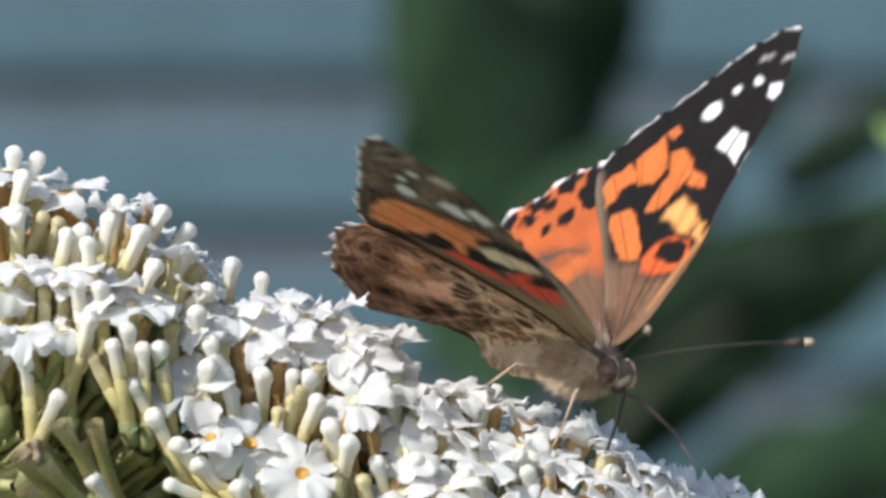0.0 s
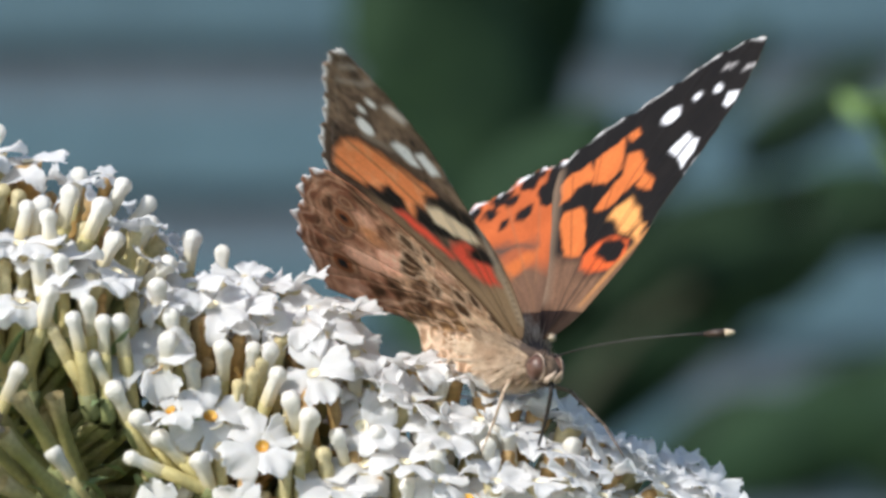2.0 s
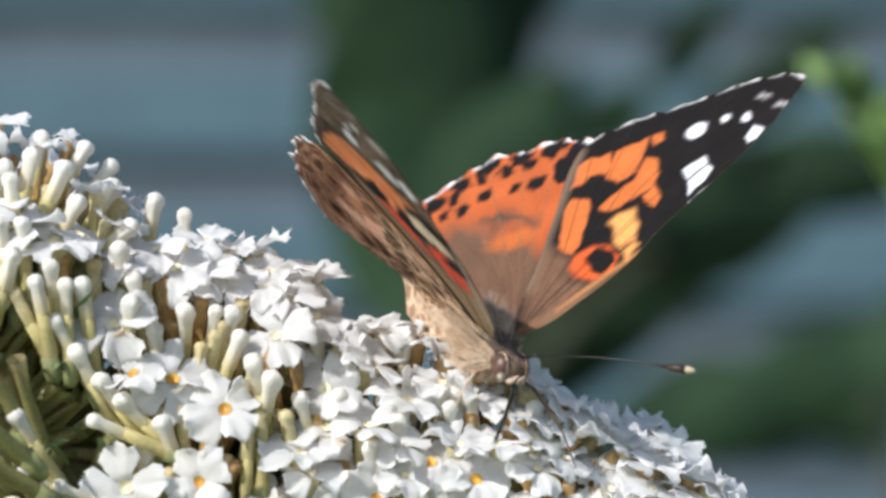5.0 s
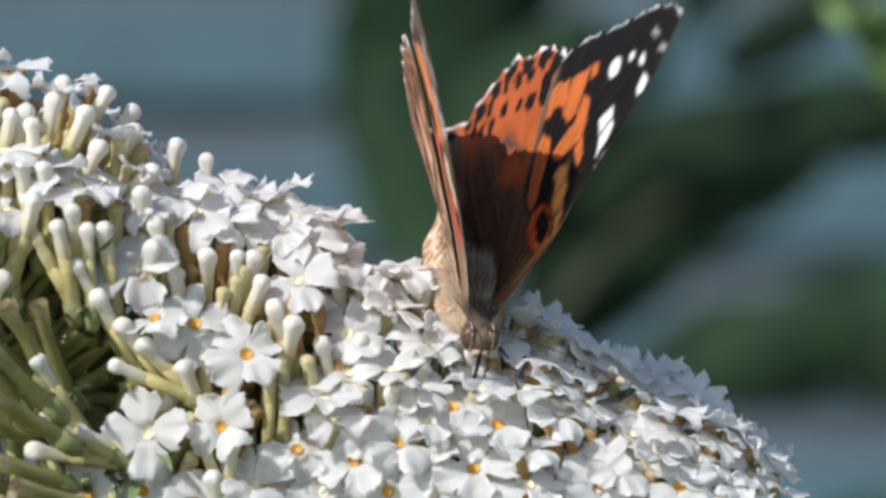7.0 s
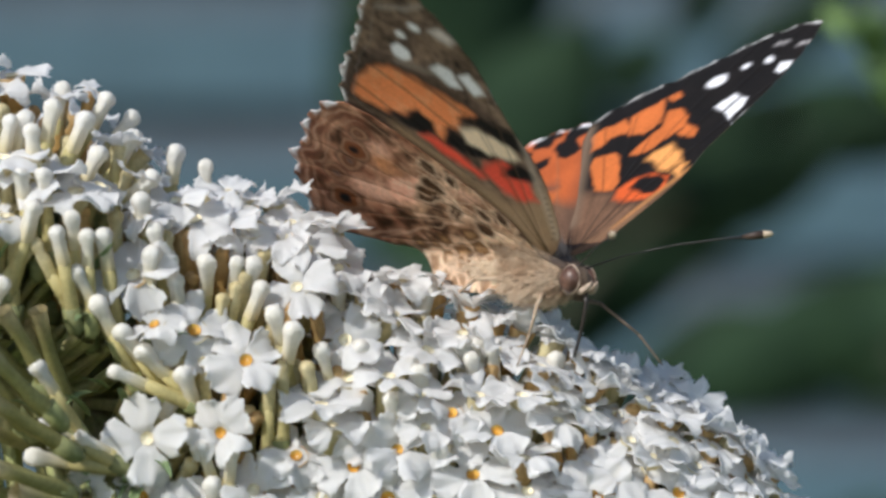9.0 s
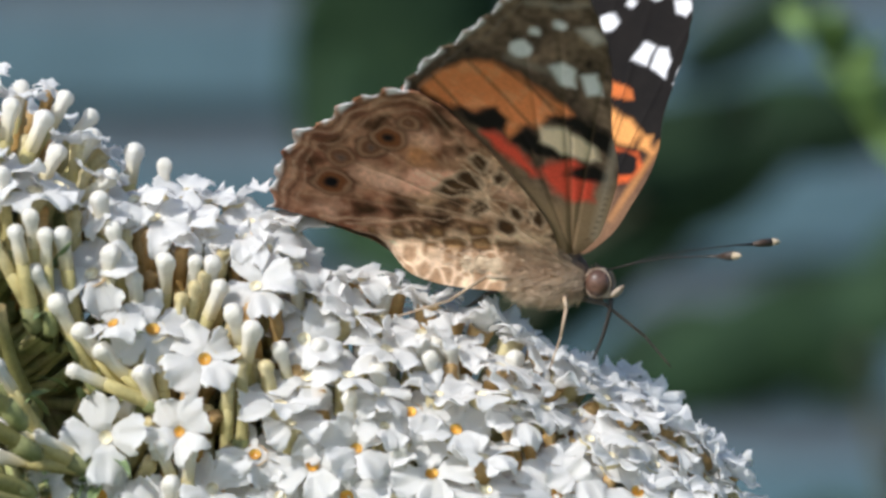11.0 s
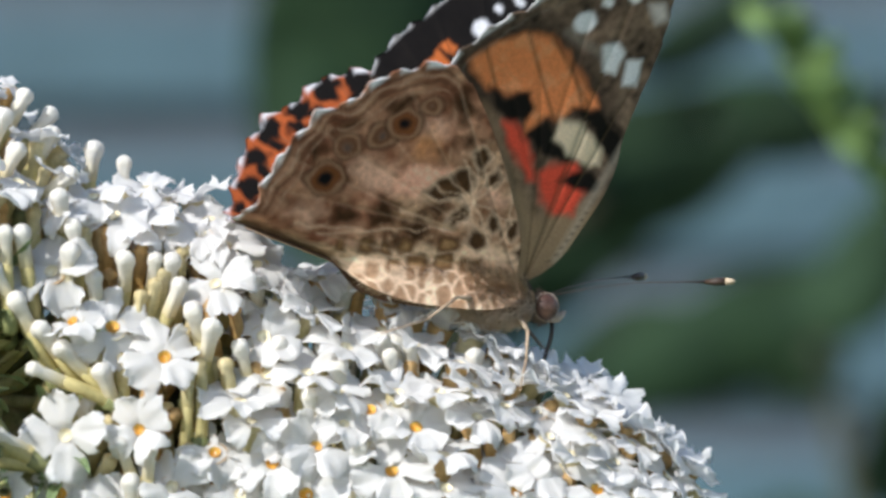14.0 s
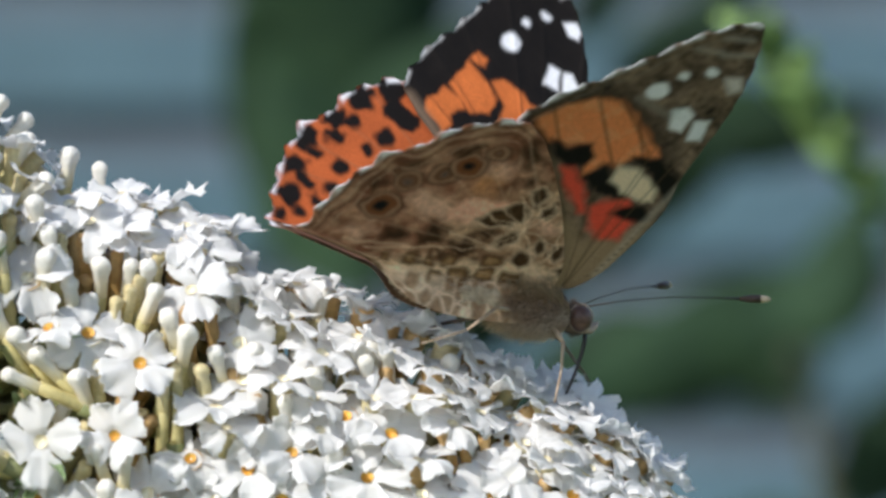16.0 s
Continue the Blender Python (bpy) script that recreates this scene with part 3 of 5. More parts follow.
# long spent tubes at the open side of the head, some with withered lobes: tip, foot, depth in millimetres
for x0, y0, x1, y1, dy in ((2, 535, 120, 700, -3), (66, 532, 112, 705, 1), (-28, 600, 85, 735, -7), (-40, 560, 60, 700, 2), (-30, 690, 110, 770, -6), (-40, 745, 90, 790, -1), (-20, 815, 100, 850, -6), (-50, 850, 80, 880, -3),
                           (20, 860, 150, 890, -8), (40, 560, 150, 720, 3), (40, 905, 170, 930, -8), (-60, 650, 70, 760, -4), (-70, 790, 60, 830, -5), (-70, 590, 40, 720, -1)):
    a, b = grid_place(x0, y0, D + dy * MM - 0.018), grid_place(x1, y1, D + dy * MM - 0.013)
    way = (a - b).normalized()
    ob = new("floret", random.choice(SPENT))
    ob.parent, ob.matrix_basis = head, HEAD_INV @ aim(a, way, random.uniform(0, 6.28), 1.0) @ Matrix.Diagonal((0.86, 0.86, random.uniform(0.85, 1.1), 1))
    ends.append((a - way * 11 * MM, way))
    if random.random() < 0.3:
        for k in range(4):
            p = new("petal", random.choice(WITHER))
            p.parent = ob
            p.matrix_basis = Matrix.Rotation(k * math.pi / 2, 4, "Z") @ Matrix.Rotation(random.uniform(-1.5, -1.0), 4, "Y") @ Matrix.Diagonal((0.6, 0.6, 1, 1))


def free(gx, gy, gap):
    return all((gx - x) ** 2 + (gy - y) ** 2 > (r * gap) ** 2 for x, y, r in taken)


# the crowd between and behind them
rnd = random.Random(5)
filled = []
for _ in range(5200):
    a, phi = rnd.uniform(-260, 1640), rnd.uniform(-1.3, 3.9)
    front = math.sin(phi) > -0.1
    sink = rnd.uniform(0.84, 0.95)
    place, way, gx, gy = round_head(a, phi, sink)
    if gx < (-140 if gy < 420 else -110) or any((place - p).length < 4.8 * MM for p in filled):
        continue
    if front and gx < 240 and 430 < gy < 900:
        continue
    if front and not free(gx, gy, 0.95 if gx < 480 else 0.72):
        continue
    filled.append(place)
    way = Vector((way.x * 0.7 + 0.1, way.y * (0.6 if gx < 480 else 0.9), way.z + 0.3)).normalized()
    turn_way = (way + Vector((rnd.uniform(-0.3, 0.3), rnd.uniform(-0.3, 0.2), rnd.uniform(-0.2, 0.3)))).normalized()
    if front and gx < 520 and rnd.random() < 0.75:
        ob = new("bud", rnd.choice(SMALL_BUDS + DEEP_BUDS))
        ob.parent, ob.matrix_basis = head, HEAD_INV @ aim(place, turn_way, rnd.uniform(0, 6.28), rnd.uniform(0.95, 1.2))
        ends.append((place - turn_way * 7 * MM, turn_way))
    else:
        floret(place, turn_way, rnd.uniform(0.95, 1.15), None, rnd.random() < 0.4, rnd.random() < 0.5, 0.08)

# short tubes and young buds deeper in, seen between the florets
deep = []
for _ in range(3600):
    a, phi = rnd.uniform(-150, 1600), rnd.uniform(0.1, 3.0)
    place, way, gx, gy = round_head(a, phi, rnd.uniform(0.74, 0.88) if phi < 1.2 else rnd.uniform(0.70, 0.84))
    if gx < -110 or (gx < 240 and gy > 430) or any((place - p).length < (2.5 if gx < 520 else 3.2) * MM for p in deep):
        continue
    deep.append(place)
    ob = new("bud", rnd.choice(DEEP_BUDS if gx < 640 else SMALL_BUDS + DEEP_BUDS))
    ob.parent, ob.matrix_basis = head, HEAD_INV @ aim(place, (way + Vector((rnd.uniform(-0.4, 0.4), 0, rnd.uniform(-0.2, 0.5) + (0.7 if gx < 560 else 0.3)))).normalized(), rnd.uniform(0, 6.28), rnd.uniform(0.85, 1.1))

# stalks inside the head
bm = bmesh.new()
tube(bm, [HEAD_INV @ grid_place(AX + a * EX, AY + a * EY) for a in range(-900, 1700, 130)], [max(0.5, 2.4 - 0.0012 * max(a, 0)) * MM for a in range(-900, 1700, 130)], 9)
part("main_stalk", bm, STALK, head, "green main stalk of the flower head")
for place, way in ends:
    p = HEAD_INV @ place
    a = ((p.x / PX + 784) - AX) * EX + (441 - p.z / PX - AY) * EY - 130
    root = HEAD_INV @ grid_place(AX + a * EX, AY + a * EY)
    mid = (p + root) / 2 - way * 1.0 * MM
    bm = bmesh.new()
    tube(bm, [root, mid, p], [0.75 * MM, 0.6 * MM, 0.5 * MM], 5, cap=False)
    part("branchlet", bm, STALK, head)

# narrow bracts among the tubes
for i in range(26):
    gx, gy = rnd.choice((rnd.uniform(-60, 280), rnd.uniform(60, 230))), rnd.uniform(480, 880)
    place, way = on_head(gx, gy, 0.72)
    ob = new("bract", leaf_mesh("bract", rnd.uniform(5, 9) * MM, rnd.uniform(0.7, 1.3) * MM, BRACT, 0.4, 0.2, i))
    d = (way + Vector((rnd.uniform(-0.8, 0.3), 0, rnd.uniform(-0.2, 0.8)))).normalized()
    ob.parent, ob.matrix_basis = head, HEAD_INV @ Matrix.Translation(place) @ d.to_track_quat("X", "Z").to_matrix().to_4x4()

# the twig that carries the head
bm = bmesh.new()
s = HEAD_INV @ grid_place(AX - 890 * EX, AY - 890 * EY)
tube(bm, [Vector(p) for p in ((-0.35, 0.1, -H), (-0.36, 0.09, 0.5 - H), (-0.30, 0.06, 1.0 - H), (-0.20, 0.03, 0.04), (-0.14, 0.01, s.z + 0.008))] + [s], [0.008, 0.007, 0.006, 0.004, 0.003, 0.0024], 9)
part("stem", bm, BARK, head, "woody twig")

# ---- the butterfly ----
BLACK, ORANGE, CREAM, RED, WHITE = (0.009, 0.007, 0.006), (0.59, 0.155, 0.040), (0.84, 0.36, 0.11), (0.68, 0.115, 0.028), (0.86, 0.85, 0.87)
BROWN, TAN, OLIVE, PALE, PINK = (0.24, 0.13, 0.07), (0.36, 0.23, 0.13), (0.12, 0.075, 0.04), (0.82, 0.70, 0.58), (0.86, 0.58, 0.48)
# outlines in millimetres: forward along the body, outward from it
FORE_RIM = [(4.0, 0.3), (6.6, 2.4), (8.0, 5.5), (9.2, 9.0), (9.6, 11.8), (9.5, 14.5), (9.9, 18.2), (10.4, 21.8), (10.5, 25.7), (10.0, 29.5), (9.4, 32.3), (8.6, 33.6),
            (7.4, 33.7), (6.0, 33.1), (4.4, 32.0), (2.9, 30.8), (1.5, 29.4), (0.3, 28.0), (-1.2, 26.6), (-2.9, 25.1), (-4.6, 23.7), (-6.2, 22.1), (-7.6, 20.4), (-8.2, 19.0), (-7.9, 17.3), (-6.8, 15.2), (-3.9, 11.4), (-0.6, 6.7), (1.6, 2.6)]
HIND_RIM = [(3.0, 0.2), (2.6, 4.0), (0.0, 9.5), (-3.0, 14.5), (-6.0, 18.3), (-8.3, 19.4), (-10.4, 19.0), (-13.3, 17.8), (-14.8, 16.3), (-16.3, 14.9), (-18.5, 13.8), (-19.3, 12.3), (-20.6, 10.7), (-21.1, 8.8), (-21.9, 6.8), (-22.3, 5.0),
            (-22.9, 3.0), (-22.8, 0.8), (-20.2, -0.6), (-16.6, -1.2), (-13.0, -1.7), (-9.8, -2.4), (-7.3, -3.0), (-2.5, -3.2), (1.5, -2.8), (3.4, -1.4)]
ORANGE_CELLS = [[(-4.8, 14.2), (-6.7, 16.5), (-6.5, 17.1), (-4.3, 19.0), (-3.0, 18.1), (-2.5, 17.0), (-3.8, 16.4), (-4.1, 15.4)],
    [(-3.9, 19.4), (-1.6, 21.9), (-0.6, 21.0), (0.8, 18.5), (0.0, 16.8), (-2.1, 16.8)], [(-1.5, 22.2), (-0.6, 23.1), (0.4, 22.4), (-0.1, 21.5)],
    [(1.4, 17.9), (0.3, 20.1), (1.8, 20.6), (3.6, 19.4), (4.3, 18.1), (3.5, 16.5), (2.8, 15.0), (1.7, 13.9), (0.3, 14.0), (0.6, 15.6)],
    [(4.1, 16.8), (4.4, 18.3), (6.2, 17.4), (6.6, 16.4), (5.0, 16.5)], [(-3.1, 11.9), (-3.7, 13.5), (-1.5, 14.3), (-0.5, 13.5), (2.1, 10.2), (2.4, 9.0), (-0.1, 9.0)]]
CREAM_CELLS = [[(3.0, 13.2), (3.1, 14.2), (4.5, 15.4), (6.7, 14.3), (7.8, 13.0), (7.3, 11.6), (5.8, 11.8), (4.7, 12.8)], [(8.0, 12.7), (8.8, 12.7), (9.0, 11.1), (7.9, 11.3)]]
RED_CELLS = [[(3.4, 7.7), (2.8, 9.0), (3.8, 10.6), (5.6, 11.3), (7.8, 10.9), (8.5, 9.7), (7.5, 7.8), (4.6, 7.4)]]
BLACK_CELLS = [[(4.3, 9.3), (4.4, 10.6), (6.7, 11.1), (7.9, 10.4), (7.8, 8.8), (6.5, 8.4)]]
BASE_BROWN = [[(5.7, -0.5), (-0.4, 5.0), (-1.8, 8.2), (-0.2, 8.7), (3.2, 8.6), (3.6, 7.4), (7.3, 7.3), (8.7, 9.2), (9.2, 11.6), (10.8, 11.4), (9.6, 3.8)]]
WHITE_BARS = [[(5.7, 20.8), (6.6, 22.8), (7.6, 22.3), (7.2, 20.1)], [(7.6, 20.0), (7.9, 22.1), (8.8, 22.1), (9.3, 20.8), (9.0, 18.9)], [(9.8, 18.3), (10.0, 19.3), (10.5, 20.5), (11.3, 19.8), (10.7, 18.2)],
    [(9.0, 26.0), (8.6, 27.3), (10.0, 27.6), (10.4, 26.5), (9.9, 25.6)]]
WHITE_SPOTS = [(2.9, 24.5, 1.0), (4.8, 26.9, 0.5), (6.9, 27.8, 0.52), (6.1, 30.3, 0.2), (6.9, 30.2, 0.16), (8.9, 30.3, 0.16), (9.6, 30.4, 0.2)]
UNDER_ORANGE = [[(-6.5, 19.5), (-5.2, 21.1), (-2.5, 22.8), (0.2, 22.9), (2.7, 20.9), (5.5, 18.1), (6.4, 16.8), (4.0, 16.6), (3.4, 15.4), (1.6, 15.4), (0.3, 13.7), (-0.1, 17.3), (-3.2, 17.0), (-5.1, 18.0)]]
UNDER_BLACK = [[(-4.1, 17.8), (-2.5, 16.6), (-0.1, 17.5), (0.7, 16.1), (0.3, 15.0), (-1.4, 14.6), (-2.9, 15.5)], [(0.2, 13.7), (2.1, 15.3), (3.6, 13.3), (5.5, 12.5), (5.6, 11.6), (3.7, 11.5), (2.0, 12.2), (1.0, 13.1)],
    [(4.6, 9.8), (5.5, 10.6), (7.3, 11.0), (8.5, 10.1), (8.3, 9.3), (6.4, 9.1)], [(3.9, 16.6), (6.6, 16.7), (9.4, 14.6), (9.6, 11.7), (7.2, 13.4), (6.7, 14.9), (5.7, 15.3)]]
UNDER_CREAM = [[(3.1, 13.6), (3.4, 15.4), (5.7, 15.1), (7.7, 13.2), (8.2, 11.5), (6.7, 11.6), (4.7, 12.4)]]
UNDER_RED = [[(-2.1, 14.7), (-0.9, 14.6), (1.2, 12.3), (2.6, 9.4), (1.6, 9.7), (-0.2, 11.8)], [(2.6, 10.2), (3.5, 11.1), (5.9, 11.6), (7.4, 8.9), (6.9, 7.0), (5.2, 6.5), (3.5, 7.6)]]
UNDER_WHITE = [[(5.1, 22.6), (6.5, 23.2), (7.3, 22.3), (7.1, 20.1), (5.8, 20.4)], [(7.7, 21.6), (9.1, 21.9), (9.3, 19.5), (8.0, 19.2)]]
UNDER_BASE = [[(3.0, -1.0), (-7.0, 14.0), (-4.0, 16.0), (1.0, 9.0), (3.5, 6.5), (7.5, 7.5), (10.0, 9.0), (9.0, 4.0)]]
UNDER_SPOTS = [(2.9, 24.5, 1.0), (4.5, 26.7, 0.5), (6.7, 27.5, 0.55)]
HIND_PINK = [[(-9.8, 9.0), (-8.3, 9.9), (-5.7, 10.0), (-4.9, 9.6), (-6.6, 8.2), (-7.3, 7.1), (-8.8, 7.1), (-10.0, 7.8)]]
HIND_PALE = [[(-14.4, 9.0), (-12.8, 10.0), (-10.6, 9.4), (-9.7, 7.1), (-12.0, 6.8), (-13.7, 7.5)], [(-9.1, 13.1), (-7.5, 14.9), (-6.4, 13.9), (-6.8, 12.3), (-8.1, 11.0), (-9.2, 11.5)], [(-2.2, 7.9), (-0.5, 8.6), (0.6, 7.4), (-0.8, 6.4)], [(-19.3, 4.4), (-16.9, 5.4), (-15.8, 4.3), (-17.2, 3.3)]]
HIND_CELLS = [[(-7.2, 7.3), (-5.7, 9.1), (-3.9, 10.0), (-3.2, 9.3), (-2.9, 7.8), (-3.9, 7.1), (-5.7, 6.9)], [(-4.4, 4.6), (-4.3, 5.8), (-3.6, 6.6), (-2.7, 6.6), (-2.8, 5.6), (-3.6, 4.5)], [(-2.2, 3.2), (-2.3, 4.2), (-1.5, 4.7), (-0.5, 4.1), (-0.4, 3.0), (-1.2, 2.5)],
    [(-0.8, 4.9), (-0.5, 5.9), (0.2, 5.8), (0.4, 4.9), (-0.1, 4.4)], [(1.0, 4.3), (1.1, 5.5), (1.9, 5.6), (2.1, 4.5), (1.7, 3.8)], [(-1.8, 8.7), (-1.7, 9.7), (-1.1, 10.2), (-0.7, 9.2), (-1.1, 8.4)]]
SMALL_CELLS = [[(-0.2, 9.5), (0.0, 10.6), (0.8, 10.7), (1.0, 9.5)], [(-3.0, 10.3), (-3.7, 11.5), (-3.0, 12.3), (-2.2, 11.2), (-2.4, 10.2)], [(2.1, 2.6), (2.6, 3.4), (3.4, 2.9), (3.1, 2.1)]]
HIND_BLOT = [[(-14.9, 3.8), (-14.7, 5.1), (-13.5, 5.6), (-12.6, 4.9), (-13.3, 3.6)], [(-11.7, 4.7), (-10.8, 6.2), (-9.4, 5.7), (-9.3, 4.4), (-10.8, 4.0)], [(-8.3, 3.7), (-7.4, 5.2), (-5.9, 4.8), (-5.9, 3.4), (-7.1, 3.0)], [(-6.4, 6.4), (-7.3, 5.7), (-5.5, 5.1), (-4.9, 6.0)],
    [(-7.0, 16.3), (-5.7, 17.2), (-4.3, 16.0), (-4.6, 14.1), (-6.3, 14.5)], [(-5.4, 13.0), (-3.9, 13.4), (-3.9, 12.2), (-4.8, 11.8)], [(-12.5, 15.1), (-11.2, 16.0), (-9.8, 15.9), (-10.4, 15.1), (-11.8, 14.5)], [(-16.5, 12.2), (-15.5, 13.4), (-14.2, 13.6), (-15.0, 12.4)], [(-18.9, 10.5), (-17.8, 11.3), (-17.3, 10.4), (-18.1, 9.4)]]
HIND_HOOKS = [[(-13.8, 0.7), (-13.9, 2.3), (-13.4, 2.4), (-13.1, 0.8)], [(-11.7, 1.2), (-11.7, 2.5), (-11.0, 2.6), (-10.3, 1.6), (-10.9, 1.3)], [(-10.0, 1.4), (-9.9, 3.0), (-9.2, 2.4), (-9.0, 1.0)], [(-8.6, -0.7), (-9.0, 0.6), (-8.3, 1.0), (-7.4, -0.6)], [(-7.1, 0.0), (-7.3, 1.2), (-6.0, 1.5), (-5.2, 0.5), (-5.8, -0.5)],
    [(-8.2, 1.5), (-8.3, 2.9), (-7.0, 2.8), (-7.0, 1.6)], [(-4.9, 0.8), (-4.7, 1.9), (-3.3, 1.8), (-3.0, 0.7), (-4.0, 0.2)], [(-4.8, 2.4), (-4.6, 3.6), (-3.1, 3.4), (-2.7, 2.7), (-3.7, 2.1)], [(-2.2, 0.5), (-2.2, 1.6), (-0.6, 1.7), (-0.4, 0.6)]]
HIND_RAYS = [(-4.3, 10.9), (-2.0, 9.7), (-6.8, 7.0), (-4.7, 4.3), (-3.0, 4.8), (0.1, 2.7), (1.1, 5.7), (-0.9, 9.1), (-3.0, 10.3), (-5.6, 9.2), (-6.6, 8.1)]
HIND_LINES = [(-14.0, -0.2, -7.5, 1.5), (-7.5, 1.5, 0.1, 2.7), (0.1, 2.7, 1.4, 5.2), (1.4, 5.2, 0.6, 9.0), (0.1, 2.7, -0.5, 0.6), (-16.0, 2.6, -4.6, 4.3), (-18.0, 3.2, -9.0, 3.4), (2.6, 1.0, 0.1, 2.7), (-9.0, 5.6, -4.4, 4.6), (-3.0, 4.8, -2.0, 4.9)]
HIND_SPOTS = [(-10.6, 13.2, 0.85), (-12.4, 11.8, 0.58), (-15.2, 9.8, 0.68), (-16.2, 7.4, 0.6), (-18.3, 12.3, 0.95), (-15.4, 14.7, 0.95), (-12.6, 17.0, 1.15), (-9.6, 18.2, 1.1), (-19.5, 9.5, 0.85), (-20.3, 6.5, 0.95), (-15.6, 12.8, 0.62), (-13.6, 14.5, 0.6), (-17.6, 10.8, 0.5), (-18.7, 8.2, 0.62), (-9.3, 16.0, 0.95), (-8.2, 15.2, 0.8), (-17.8, 6.4, 0.45)]
EYESPOTS = [(-16.4, 7.7, 1.5), (-15.2, 10.8, 1.05), (-12.3, 12.1, 1.1), (-10.5, 13.5, 1.3), (-8.4, 15.3, 0.75)]


def inside(p, poly):
    """Signed distance of points to a polygon, positive inside."""
    poly = np.array(poly)
    a, b = poly, np.roll(poly, -1, 0)
    d2 = np.full(len(p), 1e9)
    odd = np.zeros(len(p), bool)
    for (x0, y0), (x1, y1) in zip(a, b):
        e = np.array((x1 - x0, y1 - y0))
        w = p - (x0, y0)
        t = np.clip((w @ e) / max(e @ e, 1e-9), 0, 1)
        d2 = np.minimum(d2, ((w - t[:, None] * e) ** 2).sum(1))
        cross = (y0 > p[:, 1]) != (y1 > p[:, 1])
        odd ^= cross & (p[:, 0] < (x1 - x0) * (p[:, 1] - y0) / (y1 - y0 + 1e-12) + x0)
    return np.where(odd, 1, -1) * np.sqrt(d2)


def waves(p, scale, seed):
    """Cheap smooth noise in -1..1."""
    r = np.random.RandomState(seed)
    out = np.zeros(len(p))
    for k in range(7):
        ang, ph, f = r.uniform(0, 6.28), r.uniform(0, 6.28), scale * r.uniform(0.6, 1.7)
        out += np.sin(f * (p[:, 0] * np.cos(ang) + p[:, 1] * np.sin(ang)) + ph + 1.5 * np.sin(0.7 * f * (p[:, 1] * np.cos(ang) - p[:, 0] * np.sin(ang)) + ph))
    return out / 4.0


def lay(col, mask, colour, soft=0.18):
    """Blend a colour in where mask (millimetres inside) is positive."""
    k = np.clip(mask / soft * 0.5 + 0.5, 0, 1)[:, None]
    return col * (1 - k) + np.array(colour) * k


def spots(col, p, rows, colour, soft=0.2, grow=0.0, wob=0.12):
    q = p + wob * np.stack([waves(p, 2.6, 3), waves(p, 2.6, 4)], 1)
    for x, y, r in rows:
        col = lay(col, r + grow - np.hypot(q[:, 0] - x, q[:, 1] - y), colour, soft)
    return col


def line(col, p, x0, y0, x1, y1, width, colour, soft=0.15, amount=1.0):
    e, w = np.array((x1 - x0, y1 - y0)), p - (x0, y0)
    t = np.clip((w @ e) / (e @ e), 0, 1)
    d = np.sqrt(((w - t[:, None] * e) ** 2).sum(1))
    k = np.clip((width - d) / soft * 0.5 + 0.5, 0, 1)[:, None] * amount
    return col * (1 - k) + np.array(colour) * k


def patches(col, p, polys, colour, soft=0.22, wob=0.16):
    q = p + wob * np.stack([waves(p, 2.2, 1), waves(p, 2.2, 2)], 1)
    for poly in polys:
        col = lay(col, inside(q, poly), colour, soft)
    return col


def fringe(col, p, rim, first, last, colour, depth=0.28):
    """The chequered pale fringe on the outer margin between two rim corners."""
    pts = np.array(rim[first:last + 1])
    seg = np.linalg.norm(np.diff(pts, axis=0), axis=1)
    run = np.concatenate([[0], np.cumsum(seg)])
    best, along = np.full(len(p), 1e9), np.zeros(len(p))
    for (a, b, r0) in zip(pts, pts[1:], run):
        e, w = b - a, p - a
        t = np.clip((w @ e) / (e @ e), 0, 1)
        d = np.sqrt(((w - t[:, None] * e) ** 2).sum(1))
        near = d < best
        best, along = np.where(near, d, best), np.where(near, r0 + t * np.linalg.norm(e), along)
    on = np.sin(along * 2.35) * 0.5 + 0.15 + 0.25 * np.sin(along * 1.07 + 1.0)
    return lay(col, np.minimum(depth - best, on * 0.8), colour, 0.2)


FORE_VEINS = [(4.0, 0.5, 10.3, 24.0), (4.0, 0.5, 7.2, 33.4), (3.0, 10.0, 3.4, 31.0), (2.2, 12.5, -1.6, 26.0), (1.5, 11.0, -5.0, 23.0), (1.0, 9.0, -7.4, 19.8), (4.0, 0.5, 2.2, 12.5), (4.0, 0.5, 6.0, 15.5)]
HIND_VEINS = [(3.0, 0.5, -7.0, 18.4), (-2.6, 6.2, -12.0, 18.2), (-3.0, 5.6, -15.6, 15.4), (-3.4, 5.0, -19.0, 12.6), (-3.8, 4.0, -20.9, 9.6), (3.0, 0.5, -3.0, 5.8), (-3.6, 4.2, -21.8, 6.4), (2.0, 0.6, -16.0, 2.6)]


def streaks(p):
    """Fine hair-like streaks that run out from the wing's root, in -1..1."""
    ang, far = np.arctan2(p[:, 1] + 1.0, 5.0 - p[:, 0]), np.hypot(p[:, 0] - 4, p[:, 1])
    return waves(np.stack([ang * 34, far * 0.45], 1), 1.3, 51)


